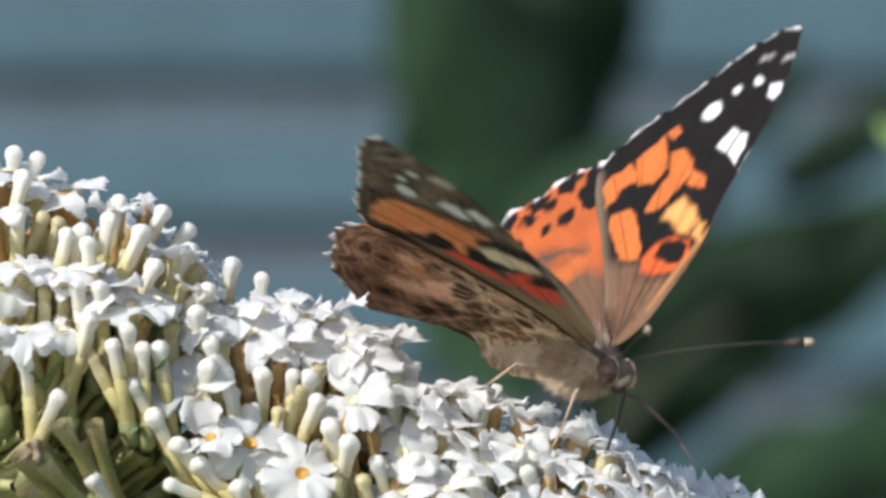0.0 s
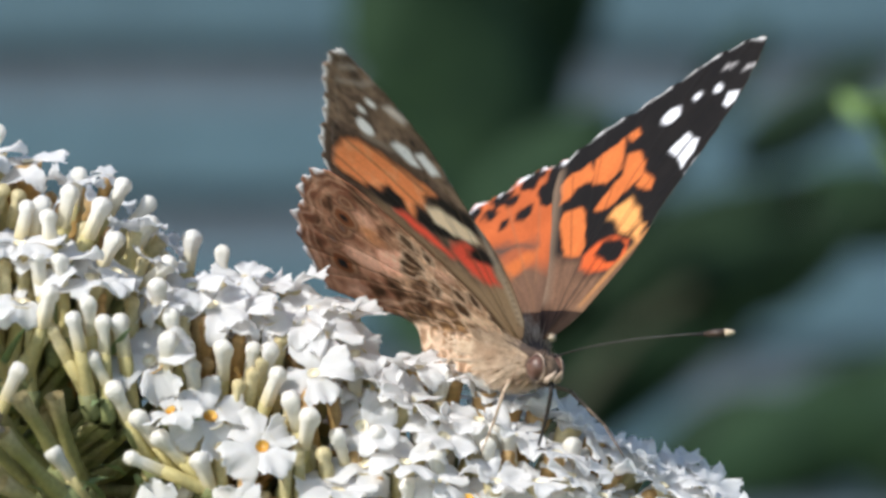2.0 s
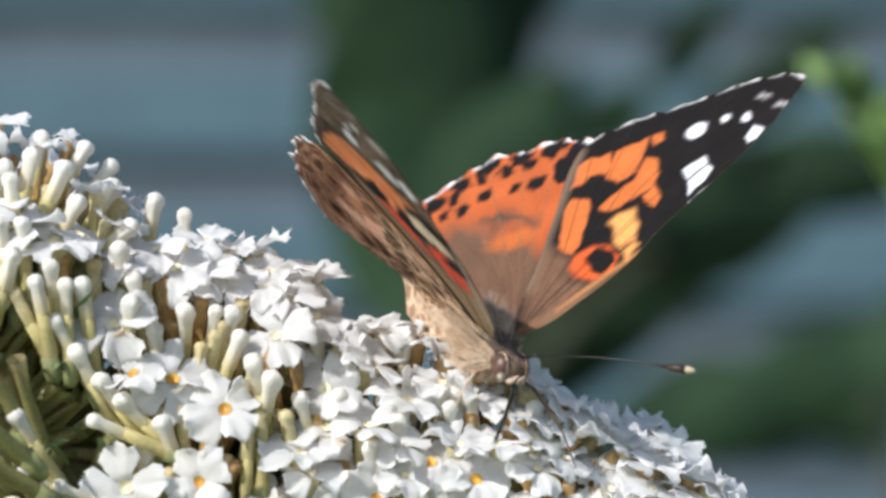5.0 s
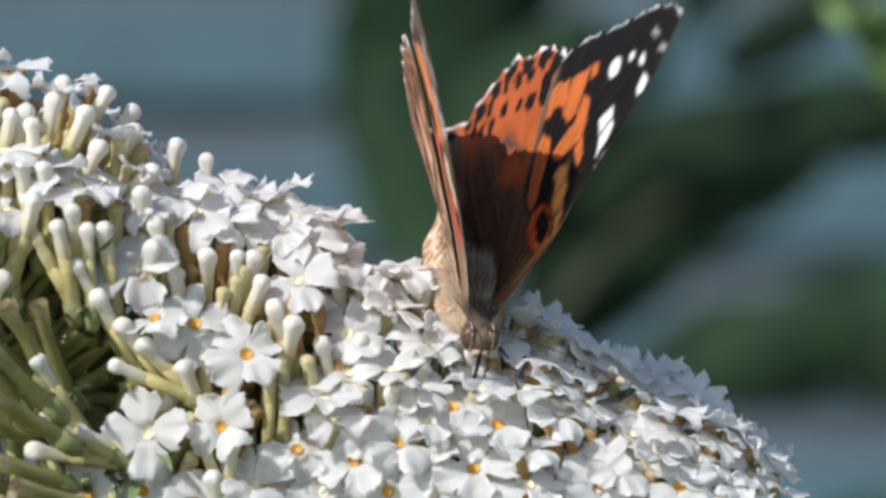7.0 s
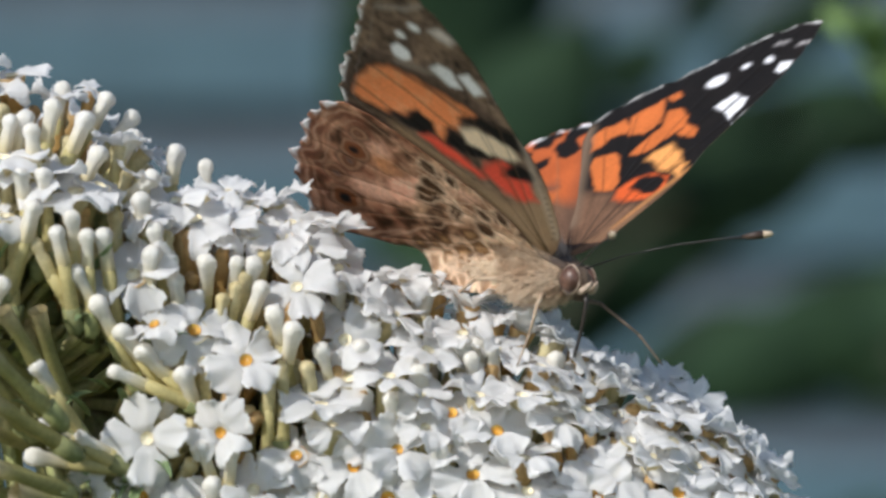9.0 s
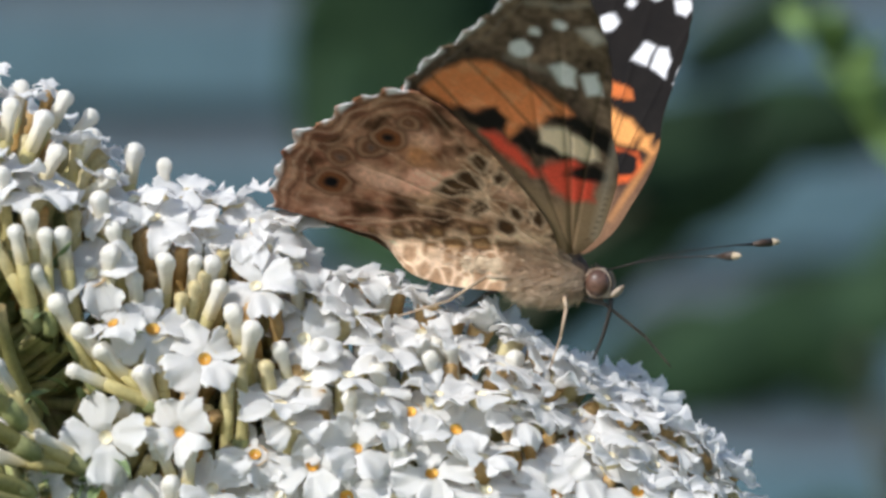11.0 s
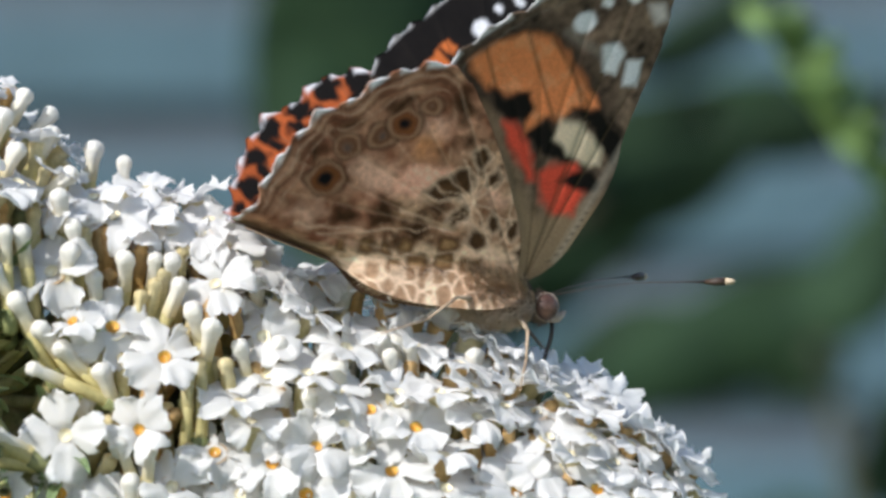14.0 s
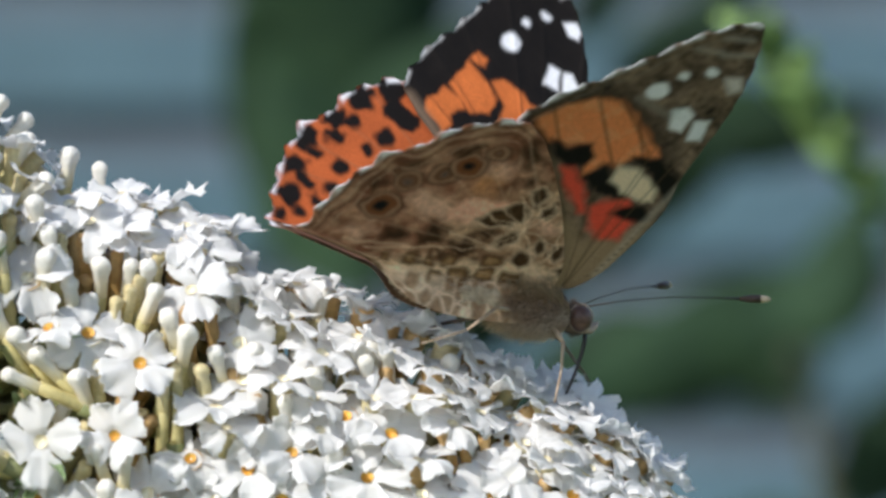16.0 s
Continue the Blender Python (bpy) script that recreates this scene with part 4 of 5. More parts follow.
def fore_upper(p):
    col = np.tile(np.array(BLACK), (len(p), 1))
    col = patches(col, p, BASE_BROWN, (0.175, 0.094, 0.056), 1.0)
    col = col * (1 + 0.15 * streaks(p)[:, None] + 0.12 * waves(p, 3.0, 64)[:, None])
    tone = 1 + 0.10 * waves(p, 0.9, 61)[:, None] + 0.06 * waves(p, 4.0, 62)[:, None]
    col = patches(col, p, ORANGE_CELLS, ORANGE, 0.18, 0.14) * tone
    col = patches(col, p, CREAM_CELLS, CREAM, 0.35, 0.14)
    col = patches(col, p, RED_CELLS, RED, 0.3, 0.14)
    col = patches(col, p, BLACK_CELLS, BLACK, 0.22, 0.18)
    for v in FORE_VEINS:
        col = line(col, p, *v, 0.06, BLACK, 0.12, 0.7)
    col = patches(col, p, WHITE_BARS, WHITE, 0.2, 0.1)
    col = spots(col, p, WHITE_SPOTS[:3], WHITE, 0.2, -0.04, 0.14)
    col = spots(col, p, WHITE_SPOTS[3:], (0.5, 0.47, 0.46), 0.3, 0.05, 0.25)
    col = line(col, p, -7.9, 17.6, 0.8, 4.4, 0.5, (0.22, 0.15, 0.10), 0.6, 0.9)
    col = line(col, p, 6.4, 4.0, 9.6, 12.0, 0.25, CREAM, 0.3, 0.5)
    col = line(col, p, 4.0, 0.3, 8.4, 6.0, 0.5, BROWN, 0.6, 0.8)
    return fringe(col, p, FORE_RIM, 11, 23, (0.66, 0.64, 0.62), 0.2)


def hind_upper(p):
    col = np.tile(np.array(ORANGE) * (0.82, 0.72, 0.8), (len(p), 1)) * (1 + 0.10 * waves(p, 0.8, 63)[:, None])
    k = np.clip((9.2 - p[:, 1] + 0.09 * p[:, 0] + 0.7 * waves(p, 0.7, 8)) / 2.0, 0, 1)[:, None] * np.clip((p[:, :1] + 17.5) / 4.0, 0, 1)
    k = np.maximum(k, np.clip(3.6 - p[:, 1:], 0, 1))
    col = col * (1 - k) + np.array((0.16, 0.086, 0.052)) * (1 + 0.16 * streaks(p)[:, None]) * k
    col = patches(col, p, [[(-9.4, 5.9), (-9.0, 7.2), (-5.8, 9.4), (-4.7, 8.7), (-6.5, 6.3)]], np.array(ORANGE) * 0.9, 0.7, 0.4)
    col = patches(col, p, [[(-12.7, 7.6), (-11.5, 9.4), (-9.2, 9.9), (-6.4, 10.6), (-5.6, 9.8), (-8.7, 8.8), (-10.8, 7.7)]], (0.10, 0.062, 0.045), 0.7, 0.4)
    for v in HIND_VEINS[:6]:
        col = line(col, p, *v, 0.05, BROWN, 0.12, 0.6)
    col = line(col, p, 2.0, 4.0, -5.5, 17.6, 1.3, (0.08, 0.048, 0.034), 1.4, 0.9)
    col = spots(col, p, HIND_SPOTS[:4], BLACK, 0.25, 0.12, 0.25)
    col = spots(col, p, [(-21.4, 4.6, 0.7), (-19.6, 5.0, 0.5), (-21.6, 2.2, 0.65)], BLACK, 0.25, 0.0, 0.3)
    col = spots(col, p, HIND_SPOTS[4:], BLACK, 0.25, 0.24, 0.45)
    return fringe(col, p, HIND_RIM, 5, 17, WHITE, 0.26)


def fore_under(p):
    n, m = waves(p, 1.3, 11)[:, None], waves(p, 3.6, 12)[:, None]
    col = np.array((0.17, 0.112, 0.078)) * (1 + 0.55 * n + 0.4 * m)
    col = patches(col, p, UNDER_BASE, np.array((0.36, 0.235, 0.14)), 1.0)
    for poly in UNDER_ORANGE:                  # a smoky border round the orange field
        col = lay(col, inside(p, poly) + 1.1 + 0.4 * n[:, 0], (0.05, 0.032, 0.024), 1.1)
    col = line(col, p, 1.7, 23.4, 6.4, 21.4, 0.25, (0.32, 0.27, 0.23), 0.5, 0.7)
    col = patches(col, p, UNDER_ORANGE, (0.86, 0.275, 0.10), 0.4, 0.25)
    pale = np.clip(0.5 * n + 0.3 * m, 0, 0.35) * np.clip(col[:, :1] * 2 - 1, 0, 1)
    col = col * (1 - pale) + np.array((0.88, 0.52, 0.30)) * pale
    for v in ((-5.4, 21.2, -3.3, 17.4), (-1.9, 23.0, 2.5, 15.6), (0.4, 23.0, 5.4, 17.1), (2.8, 20.8, 5.0, 16.7)):
        col = line(col, p, *v, 0.1, (0.08, 0.04, 0.02), 0.16, 0.8)
    col = patches(col, p, UNDER_BLACK, BLACK, 0.3, 0.2)
    col = patches(col, p, UNDER_CREAM, (0.88, 0.70, 0.50), 0.35, 0.2)
    col = patches(col, p, UNDER_RED, (0.84, 0.10, 0.055), 0.4, 0.2)
    col = patches(col, p, UNDER_BLACK[2:3], BLACK, 0.3, 0.2)
    for v in FORE_VEINS[:2] + FORE_VEINS[6:]:
        col = line(col, p, *v, 0.07, OLIVE, 0.12, 0.6)
    col = patches(col, p, UNDER_WHITE, WHITE, 0.25, 0.1)
    col = patches(col, p, [[(8.1, 27.0), (9.6, 27.3), (10.4, 25.8), (9.4, 25.2)]], (0.72, 0.64, 0.60), 0.4, 0.1)
    col = spots(col, p, UNDER_SPOTS, WHITE, 0.2, 0.0, 0.1)
    for v in ((4.4, 30.0, 6.5, 29.9), (6.9, 29.6, 9.4, 30.1), (6.3, 31.6, 8.6, 31.8)):
        col = line(col, p, *v, 0.16, (0.46, 0.40, 0.36), 0.4, 0.8)
    far = inside(p, FORE_RIM)                  # a pale wavy line inside the outer margin
    k = np.clip((0.14 - np.abs(far - 1.3 - 0.25 * n[:, 0])) / 0.2, 0, 1) * np.clip((p[:, 1] - 0.9 * p[:, 0] - 19) / 4, 0, 1) * 0.5
    col = col * (1 - k[:, None]) + np.array((0.36, 0.30, 0.26)) * k[:, None]
    col = line(col, p, 6.4, 2.5, 9.8, 14.0, 0.3, PALE, 0.4, 0.35)
    ticks = np.clip(np.sin(p[:, 1] * 9.0) * 2, 0, 1)[:, None] * np.clip((0.3 - np.abs(far - 0.5)) / 0.2, 0, 1)[:, None] * np.clip((9.0 - p[:, 1:]) / 2, 0, 1) * np.clip((p[:, :1] - 5.0), 0, 1)
    col = col * (1 - 0.5 * ticks) + np.array((0.06, 0.04, 0.03)) * 0.5 * ticks
    return fringe(col, p, FORE_RIM, 11, 23, WHITE)


def hind_under(p):
    a, b = waves(p, 0.9, 21), waves(p, 2.1, 22)
    fine, mid = waves(p, 5.0, 23)[:, None], waves(p, 1.5, 26)[:, None]
    t = np.clip(0.5 + 0.5 * a + 0.35 * b, 0, 1)[:, None]
    outer = np.array((0.28, 0.150, 0.10)) * (1 - t) + np.array((0.54, 0.37, 0.28)) * t
    inner = np.array((0.25, 0.150, 0.09)) * (1 - t) + np.array((0.58, 0.46, 0.36)) * t
    r = np.hypot(p[:, 0] - 3, p[:, 1])
    k = np.clip((r - 12.5 + 1.2 * b) / 3.0, 0, 1)[:, None]
    col = inner * (1 - k) + outer * k
    # mottling in marbled flecks
    fleck = np.clip((waves(p, 2.4, 27) - 0.35) * 2.5, 0, 1)[:, None] * (0.75 - 0.45 * k)
    col = col * (1 - fleck) + np.array((0.64, 0.50, 0.38)) * fleck
    fleck = np.clip((waves(p, 2.0, 28) - 0.35) * 2.5, 0, 1)[:, None] * (0.7 - 0.45 * k)
    col = col * (1 - fleck) + np.array((0.09, 0.052, 0.028)) * fleck
    col = patches(col, p, HIND_PALE, (0.70, 0.52, 0.43), 0.7, 0.45)
    col = patches(col, p, [[(-9.6, 12.2), (-8.0, 13.0), (-6.6, 12.0), (-7.2, 10.6), (-9.0, 10.8)]], (0.56, 0.34, 0.20), 0.8, 0.4)
    col = patches(col, p, HIND_BLOT, (0.10, 0.06, 0.032), 0.5, 0.4)
    # the cream strip along the inner margin with dark hooks in it
    low = np.clip((2.9 - p[:, 1] + 0.4 * b + 0.10 * (p[:, 0] + 8)) / 1.4, 0, 1)[:, None] * 0.85
    col = col * (1 - low) + np.array((0.74, 0.64, 0.52)) * (1 + 0.12 * mid) * low
    q = p + 0.22 * np.stack([waves(p, 2.2, 1), waves(p, 2.2, 2)], 1)
    for poly in HIND_HOOKS:
        d = inside(q, poly)
        col = lay(col, d + 0.12, (0.12, 0.07, 0.035), 0.25)
        col = lay(col, d - 0.22, (0.46, 0.34, 0.21), 0.3)
    # a fine cream net on the fold along the body
    net = np.random.RandomState(6).uniform((-15, -3.6), (3, 0.6), (44, 2))
    gaps = np.sort(np.sqrt(((q[:, None, :] - net[None]) ** 2 * (1.5, 0.8)).sum(2)), axis=1)
    k = np.clip((0.6 - p[:, 1:]) / 0.5, 0, 1) * 0.65
    edge = np.clip((gaps[:, 1:2] - gaps[:, :1] - 0.22) / 0.2, 0, 1)
    col = col * (1 - k) + (np.array((0.80, 0.71, 0.60)) * (1 - edge) + np.array((0.34, 0.24, 0.16)) * edge) * k
    col = patches(col, p, HIND_PINK, PINK, 0.5, 0.3)
    # dark cells with cream borders
    for poly in HIND_CELLS + SMALL_CELLS:
        d = inside(q, poly)
        col = lay(col, d + 0.22, np.array(PALE) * 0.92, 0.24)
        col = lay(col, d, (0.085, 0.055, 0.03), 0.28)
        col = lay(col, d - 0.5, (0.17, 0.11, 0.06), 0.5)
    for x, y in HIND_RAYS:
        col = line(col, q, -2.4, 7.0, x, y, 0.06, np.array(PALE) * 0.92, 0.13, 0.85)
    for v in HIND_LINES:
        col = line(col, q, *v, 0.06, np.array(PALE) * 0.92, 0.15, 0.8)
    for v in HIND_VEINS:
        col = line(col, p, *v, 0.05, PALE, 0.2, 0.3)
    col = col * (1 + 0.13 * fine + 0.08 * mid)
    # bands that follow the margin
    m = inside(p, HIND_RIM)
    rim_part = np.clip((-4.0 - p[:, 0]) / 4, 0, 1) * np.clip((p[:, 1] - 3.2) / 2.0, 0, 1)
    for depth, wide, tone in ((0.6, 0.2, (0.12, 0.08, 0.06)), (1.15, 0.18, (0.62, 0.50, 0.42)), (1.65, 0.22, (0.20, 0.12, 0.085)), (2.3, 0.16, (0.56, 0.43, 0.35))):
        band = np.clip((wide - np.abs(m - depth - 0.3 * a - 0.2 * np.sin(p[:, 0] * 1.9))) / 0.16, 0, 1) * rim_part * 0.7
        col = col * (1 - band[:, None]) + np.array(tone) * band[:, None]
    for i, (x, y, size) in enumerate(EYESPOTS):
        d = np.hypot((q[:, 0] - x) * 0.9, q[:, 1] - y)
        dark = i in (0, 3)
        for grow, tone, soft in ((0.2, (0.08, 0.045, 0.03), 0.25), (0.0, (0.60, 0.44, 0.33), 0.2), (-0.22, (0.16, 0.08, 0.045), 0.2), (-0.5, (0.44, 0.22, 0.10) if dark else (0.36, 0.24, 0.17), 0.25),
                                 (-0.78, (0.02, 0.02, 0.028) if dark else (0.16, 0.14, 0.15), 0.3)):
            col = lay(col, size + grow - d, tone, soft)
    col = 0.3 * (np.clip(col, 0.01, 1) / 0.3) ** 1.4 * (0.77, 0.66, 0.60)
    return fringe(np.minimum(col, 0.88), p, HIND_RIM, 5, 17, WHITE, 0.3)


def wing_mesh(name, rim, upper, under, side, camber, lift, fold=False, around=300, steps=96):
    """A wing as two scaled sheets a hair apart, closed at the rim."""
    pts = [Vector((*q, 0)) for q in rim]
    n = len(pts)
    fine = []
    for i in range(n):                         # a smooth curve through the rim's corners
        a, b, c, d = (pts[(i + k) % n] for k in (-1, 0, 1, 2))
        for k in range(8):
            t = k / 8
            fine.append(0.5 * ((2 * b) + (c - a) * t + (2 * a - 5 * b + 4 * c - d) * t * t + (3 * b - a - 3 * c + d) * t ** 3))
    fine = np.array([(v.x, v.y) for v in fine])
    run = np.concatenate([[0], np.cumsum(np.linalg.norm(np.diff(np.vstack([fine, fine[:1]]), axis=0), axis=1))])
    loop = np.vstack([fine, fine[:1]])
    s = np.linspace(0, run[-1], around, endpoint=False)
    edge = np.stack([np.interp(s, run, loop[:, 0]), np.interp(s, run, loop[:, 1])], 1)
    hub = np.array((2.2, 0.7)) if fold else np.array(rim[0]) * 0.6 + np.array(rim[-1]) * 0.2 + np.array(rim[1]) * 0.2
    # the margin is gently scalloped
    out = edge - hub
    length = np.linalg.norm(out, axis=1)
    edge = edge + out / length[:, None] * ((0.24 if fold else 0.2) * (np.sin(s * 2.35) + 0.5 * np.sin(s * 1.07 + 1.0) + 0.3 * np.sin(s * 6.1)) * np.clip((length - 15) / 4, 0, 1))[:, None]
    u = np.linspace(0, 1, steps + 1)[1:] ** 0.8
    flat = np.concatenate([[hub], (hub + u[:, None, None] * (edge - hub)[None]).reshape(-1, 2)])
    far = np.linalg.norm(flat - hub, axis=1)
    z = camber * np.sin(np.clip(far / 33, 0, 1) * math.pi) + 0.07 * waves(flat, 0.55, 31) * np.clip(far / 10, 0, 1) + lift
    veins = FORE_VEINS if upper is fore_upper else HIND_VEINS
    for v in veins:
        e, w = np.array((v[2] - v[0], v[3] - v[1])), flat - (v[0], v[1])
        t = np.clip((w @ e) / (e @ e), 0, 1)
        z = z + 0.06 * np.exp(-((w - t[:, None] * e) ** 2).sum(1) / 0.05)
    half = len(flat)
    verts = np.zeros((half * 2, 3))
    verts[:half, :2], verts[half:, :2] = flat, flat
    verts[:half, 2], verts[half:, 2] = z + 0.03, z - 0.03
    if fold:                                   # the inner part wraps down along the abdomen
        back = np.clip((-9.5 - verts[:, 0]) / 6.0, 0, 1)
        back = back * back * (3 - 2 * back)
        e = np.clip(0.9 - verts[:, 1], 0, None) * (1 - back)
        g = np.clip(1.8 + 2.6 * np.clip((-15.0 - verts[:, 0]) / 7.0, 0, 1) - verts[:, 1], 0, None) * back
        verts[:, 1] += 0.30 * e + 0.34 * g
        verts[:, 2] += 0.75 * g * g / (g + 0.7) - 0.72 * e * e / (e + 0.8)
    verts[:, 1] *= side
    faces = []
    idx = 1 + np.arange(steps * around).reshape(steps, around)
    for base, flip in ((0, side < 0), (half, side > 0)):
        nxt = np.roll(idx, -1, 1)
        quads = np.stack([idx[:-1], nxt[:-1], nxt[1:], idx[1:]], -1).reshape(-1, 4) + base
        fan = [(base, base + nxt[0, k], base + idx[0, k]) for k in range(around)]
        quads = quads if flip else quads[:, ::-1]
        faces += [tuple(q) for q in quads.tolist()]
        faces += [f if flip else f[::-1] for f in fan]
    last = idx[-1]
    for k in range(around):
        a, b = int(last[k]), int(last[(k + 1) % around])
        faces.append((a, b, b + half, a + half))
    me = bpy.data.meshes.new(name)
    me.from_pydata((verts * MM).tolist(), [], faces)
    col = np.ones((half * 2, 4), dtype=np.float32)
    col[:half, :3], col[half:, :3] = np.clip(upper(flat), 0.005, 0.95), np.clip(under(flat), 0.005, 0.95)
    attr = me.color_attributes.new("scales", "FLOAT_COLOR", "POINT")
    attr.data.foreach_set("color", col.ravel())
    me.polygons.foreach_set("use_smooth", [True] * len(me.polygons))
    me.update()
    me.materials.append(WING)
    return me


butterfly = tagged(new("butterfly"), "orange and black butterfly feeding on the white flowers, wings half open", "butterfly")
WINGS = {}
for side, tag in ((1, "left"), (-1, "right")):
    WINGS[side] = (mesh_part("forewing", wing_mesh("forewing", FORE_RIM, fore_upper, fore_under, side, 0.5, 0.16), None, butterfly, "orange forewing with black tip and white spots"),
                   mesh_part("hindwing", wing_mesh("hindwing", HIND_RIM, hind_upper, hind_under, side, 0.35, -0.1, True), None, butterfly, "orange spotted hindwing, marbled brown beneath"))


def lathe(profile, squash=1.0, sides=20):
    """A round body along x: rows of x, z of the axis, radius, in millimetres."""
    bm = bmesh.new()
    rings = []
    for x, z, r in profile:
        rings.append([bm.verts.new(Vector((x, r * squash * math.cos(a), z + r * math.sin(a))) * MM) for a in (2 * math.pi * k / sides for k in range(sides))])
    for a, b in zip(rings, rings[1:]):
        for k in range(sides):
            bm.faces.new((a[k], b[k], b[(k + 1) % sides], a[(k + 1) % sides])).smooth = True
    bm.faces.new(rings[0])
    bm.faces.new(rings[-1][::-1])
    bmesh.ops.recalc_face_normals(bm, faces=bm.faces[:])
    return bm


THORAX = [(-1.8, -1.1, 1.0), (-1.2, -1.2, 1.7), (0.3, -1.35, 2.1), (2.0, -1.45, 2.25), (3.4, -1.5, 2.1), (4.4, -1.6, 1.7), (5.2, -1.75, 1.25), (5.5, -1.85, 0.8)]
ABDOMEN = [(-0.2, -1.2, 1.4), (-1.6, -1.2, 1.7)]
for i in range(14):
    u = i / 13
    ABDOMEN.append((-2.4 - 9.4 * u, -0.9 + 0.4 * u, (1.5 * (1 - u ** 2.2) + 0.3) * (1.0 + 0.035 * (-1) ** i)))
part("thorax", lathe(THORAX), SKIN, butterfly, "furry brown thorax")
part("abdomen", lathe(ABDOMEN), BELLY, butterfly, "ringed tan abdomen")
head_part = part("head", lathe([(5.1, -1.9, 0.8), (5.5, -1.9, 1.2), (6.2, -1.95, 1.35), (6.9, -2.05, 1.2), (7.4, -2.15, 0.8), (7.6, -2.2, 0.3)]), SKIN, butterfly, "small hairy head")
for s in (1, -1):
    bm = bmesh.new()
    bmesh.ops.create_uvsphere(bm, u_segments=20, v_segments=12, radius=1.06 * MM, matrix=Matrix.Translation(Vector((6.4, s * 0.95, -1.9)) * MM) @ Matrix.Diagonal((1.0, 0.75, 1.08, 1)))
    part("eye", smooth(bm), EYE, head_part, "dark brown compound eye")
    bm = bmesh.new()
    ring = [Vector((6.4 + 1.16 * math.cos(a), s * 0.95, -1.9 + 1.26 * math.sin(a))) * MM for a in (2 * math.pi * k / 24 for k in range(25))]
    tube(bm, ring, [0.06 * MM] * 25, 6)
    part("eye_rim", bm, PALP, head_part, "pale rim of scales round the eye")
    bm = bmesh.new()
    tube(bm, [Vector(v) * MM for v in ((6.9, s * 0.4, -2.9), (7.7, s * 0.5, -2.8), (8.2, s * 0.38, -2.4), (8.5, s * 0.3, -2.0))], [0.28 * MM, 0.33 * MM, 0.25 * MM, 0.06 * MM], 8)
    part("palp", bm, PALP, head_part, "furry cream palp")
    up = 2.4 if s > 0 else 1.3
    ant = [(6.6, s * 0.5, -0.9), (9.8, s * 2.2, -0.3 + 0.25 * up), (13.3, s * 4.6, 0.1 + 0.5 * up), (16.8, s * 7.0, 0.82 * up), (18.4, s * 8.1, 0.9 * up)]
    bm = bmesh.new()
    tube(bm, [Vector(v) * MM for v in ant], [0.08 * MM, 0.055 * MM, 0.05 * MM, 0.06 * MM, 0.16 * MM], 7)
    a = part("antenna", bm, DARK, butterfly, "thin dark antenna")
    bm = bmesh.new()
    tube(bm, [Vector(v) * MM for v in ((18.2, s * 7.95, 0.89 * up), (19.0, s * 8.5, 0.95 * up), (19.7, s * 9.0, up))], [0.18 * MM, 0.36 * MM, 0.36 * MM], 8)
    part("club", bm, CLUB, a, "dark antenna club")
    bm = bmesh.new()
    tube(bm, [Vector(v) * MM for v in ((19.7, s * 9.0, up), (20.2, s * 9.35, 1.03 * up), (20.4, s * 9.5, 1.04 * up))], [0.34 * MM, 0.24 * MM, 0.08 * MM], 8)
    part("club_tip", bm, TIP, a, "pale antenna tip")
bm = bmesh.new()
tube(bm, [Vector(v) * MM for v in ((7.4, 0, -3.0), (7.5, 0, -3.9), (7.3, 0, -5.0), (6.9, 0, -6.6), (6.2, 0, -8.6))], [0.22 * MM, 0.2 * MM, 0.19 * MM, 0.16 * MM, 0.12 * MM], 7)
part("proboscis", bm, DARK, butterfly, "dark coiled tongue let down into a floret")
for rows in (((3.6, -1.4, -3.0), (4.1, -2.6, -4.2), (3.9, -3.2, -6.7), (3.2, -3.9, -9.6)), ((-0.4, -1.5, -1.9), (-3.0, -3.4, -1.9), (-6.0, -4.2, -4.2), (-10.4, -4.7, -5.8)),
             ((2.5, 1.3, -3.1), (6.4, 2.8, -3.8), (9.8, 4.2, -6.4), (12.2, 4.8, -9.0)), ((-0.4, 1.5, -2.2), (-4.6, 4.2, -3.6), (-7.2, 5.0, -5.5), (-9.6, 5.8, -6.4))):
    q = [Vector(v) * MM for v in rows]
    bm = bmesh.new()
    tube(bm, [q[0], (q[0] + q[1]) / 2, q[1]], [0.24 * MM, 0.22 * MM, 0.16 * MM], 7)
    tube(bm, [q[1], (q[1] + q[2]) / 2, q[2]], [0.16 * MM, 0.14 * MM, 0.12 * MM], 7)
    tube(bm, [q[2], (q[2] + q[3]) / 2, q[3]], [0.12 * MM, 0.1 * MM, 0.06 * MM], 6)
    # far legs take the darker copy, as if in shade
    part("leg", bm, LEG if rows[0][1] < 0 else LEG_SHADED, butterfly, "thin tan jointed leg" if rows[0][1] < 0 else "thin jointed leg, coloured darker for the shaded side")


def hair(name, count, mat, spot, length, label, seed):
    """Fine hairs as slim three-sided blades; spot gives a root and a way."""
    rnd = random.Random(seed)
    bm = bmesh.new()
    for _ in range(count):
        root, way = spot(rnd)
        ln = length * rnd.uniform(0.6, 1.3)
        tip = root + way * ln + Vector((rnd.uniform(-1, 1), rnd.uniform(-1, 1), rnd.uniform(-1, 1))) * ln * 0.2
        x = way.orthogonal().normalized()
        y = way.cross(x)
        r = 0.055 * MM
        ring = [bm.verts.new(root + r * (math.cos(a) * x + math.sin(a) * y)) for a in (0, 2.1, 4.2)]
        top = bm.verts.new(tip)
        for k in range(3):
            bm.faces.new((ring[k], ring[(k + 1) % 3], top))
    ob = part(name, bm, mat, butterfly, label)
    ob["kind"] = "stuff"


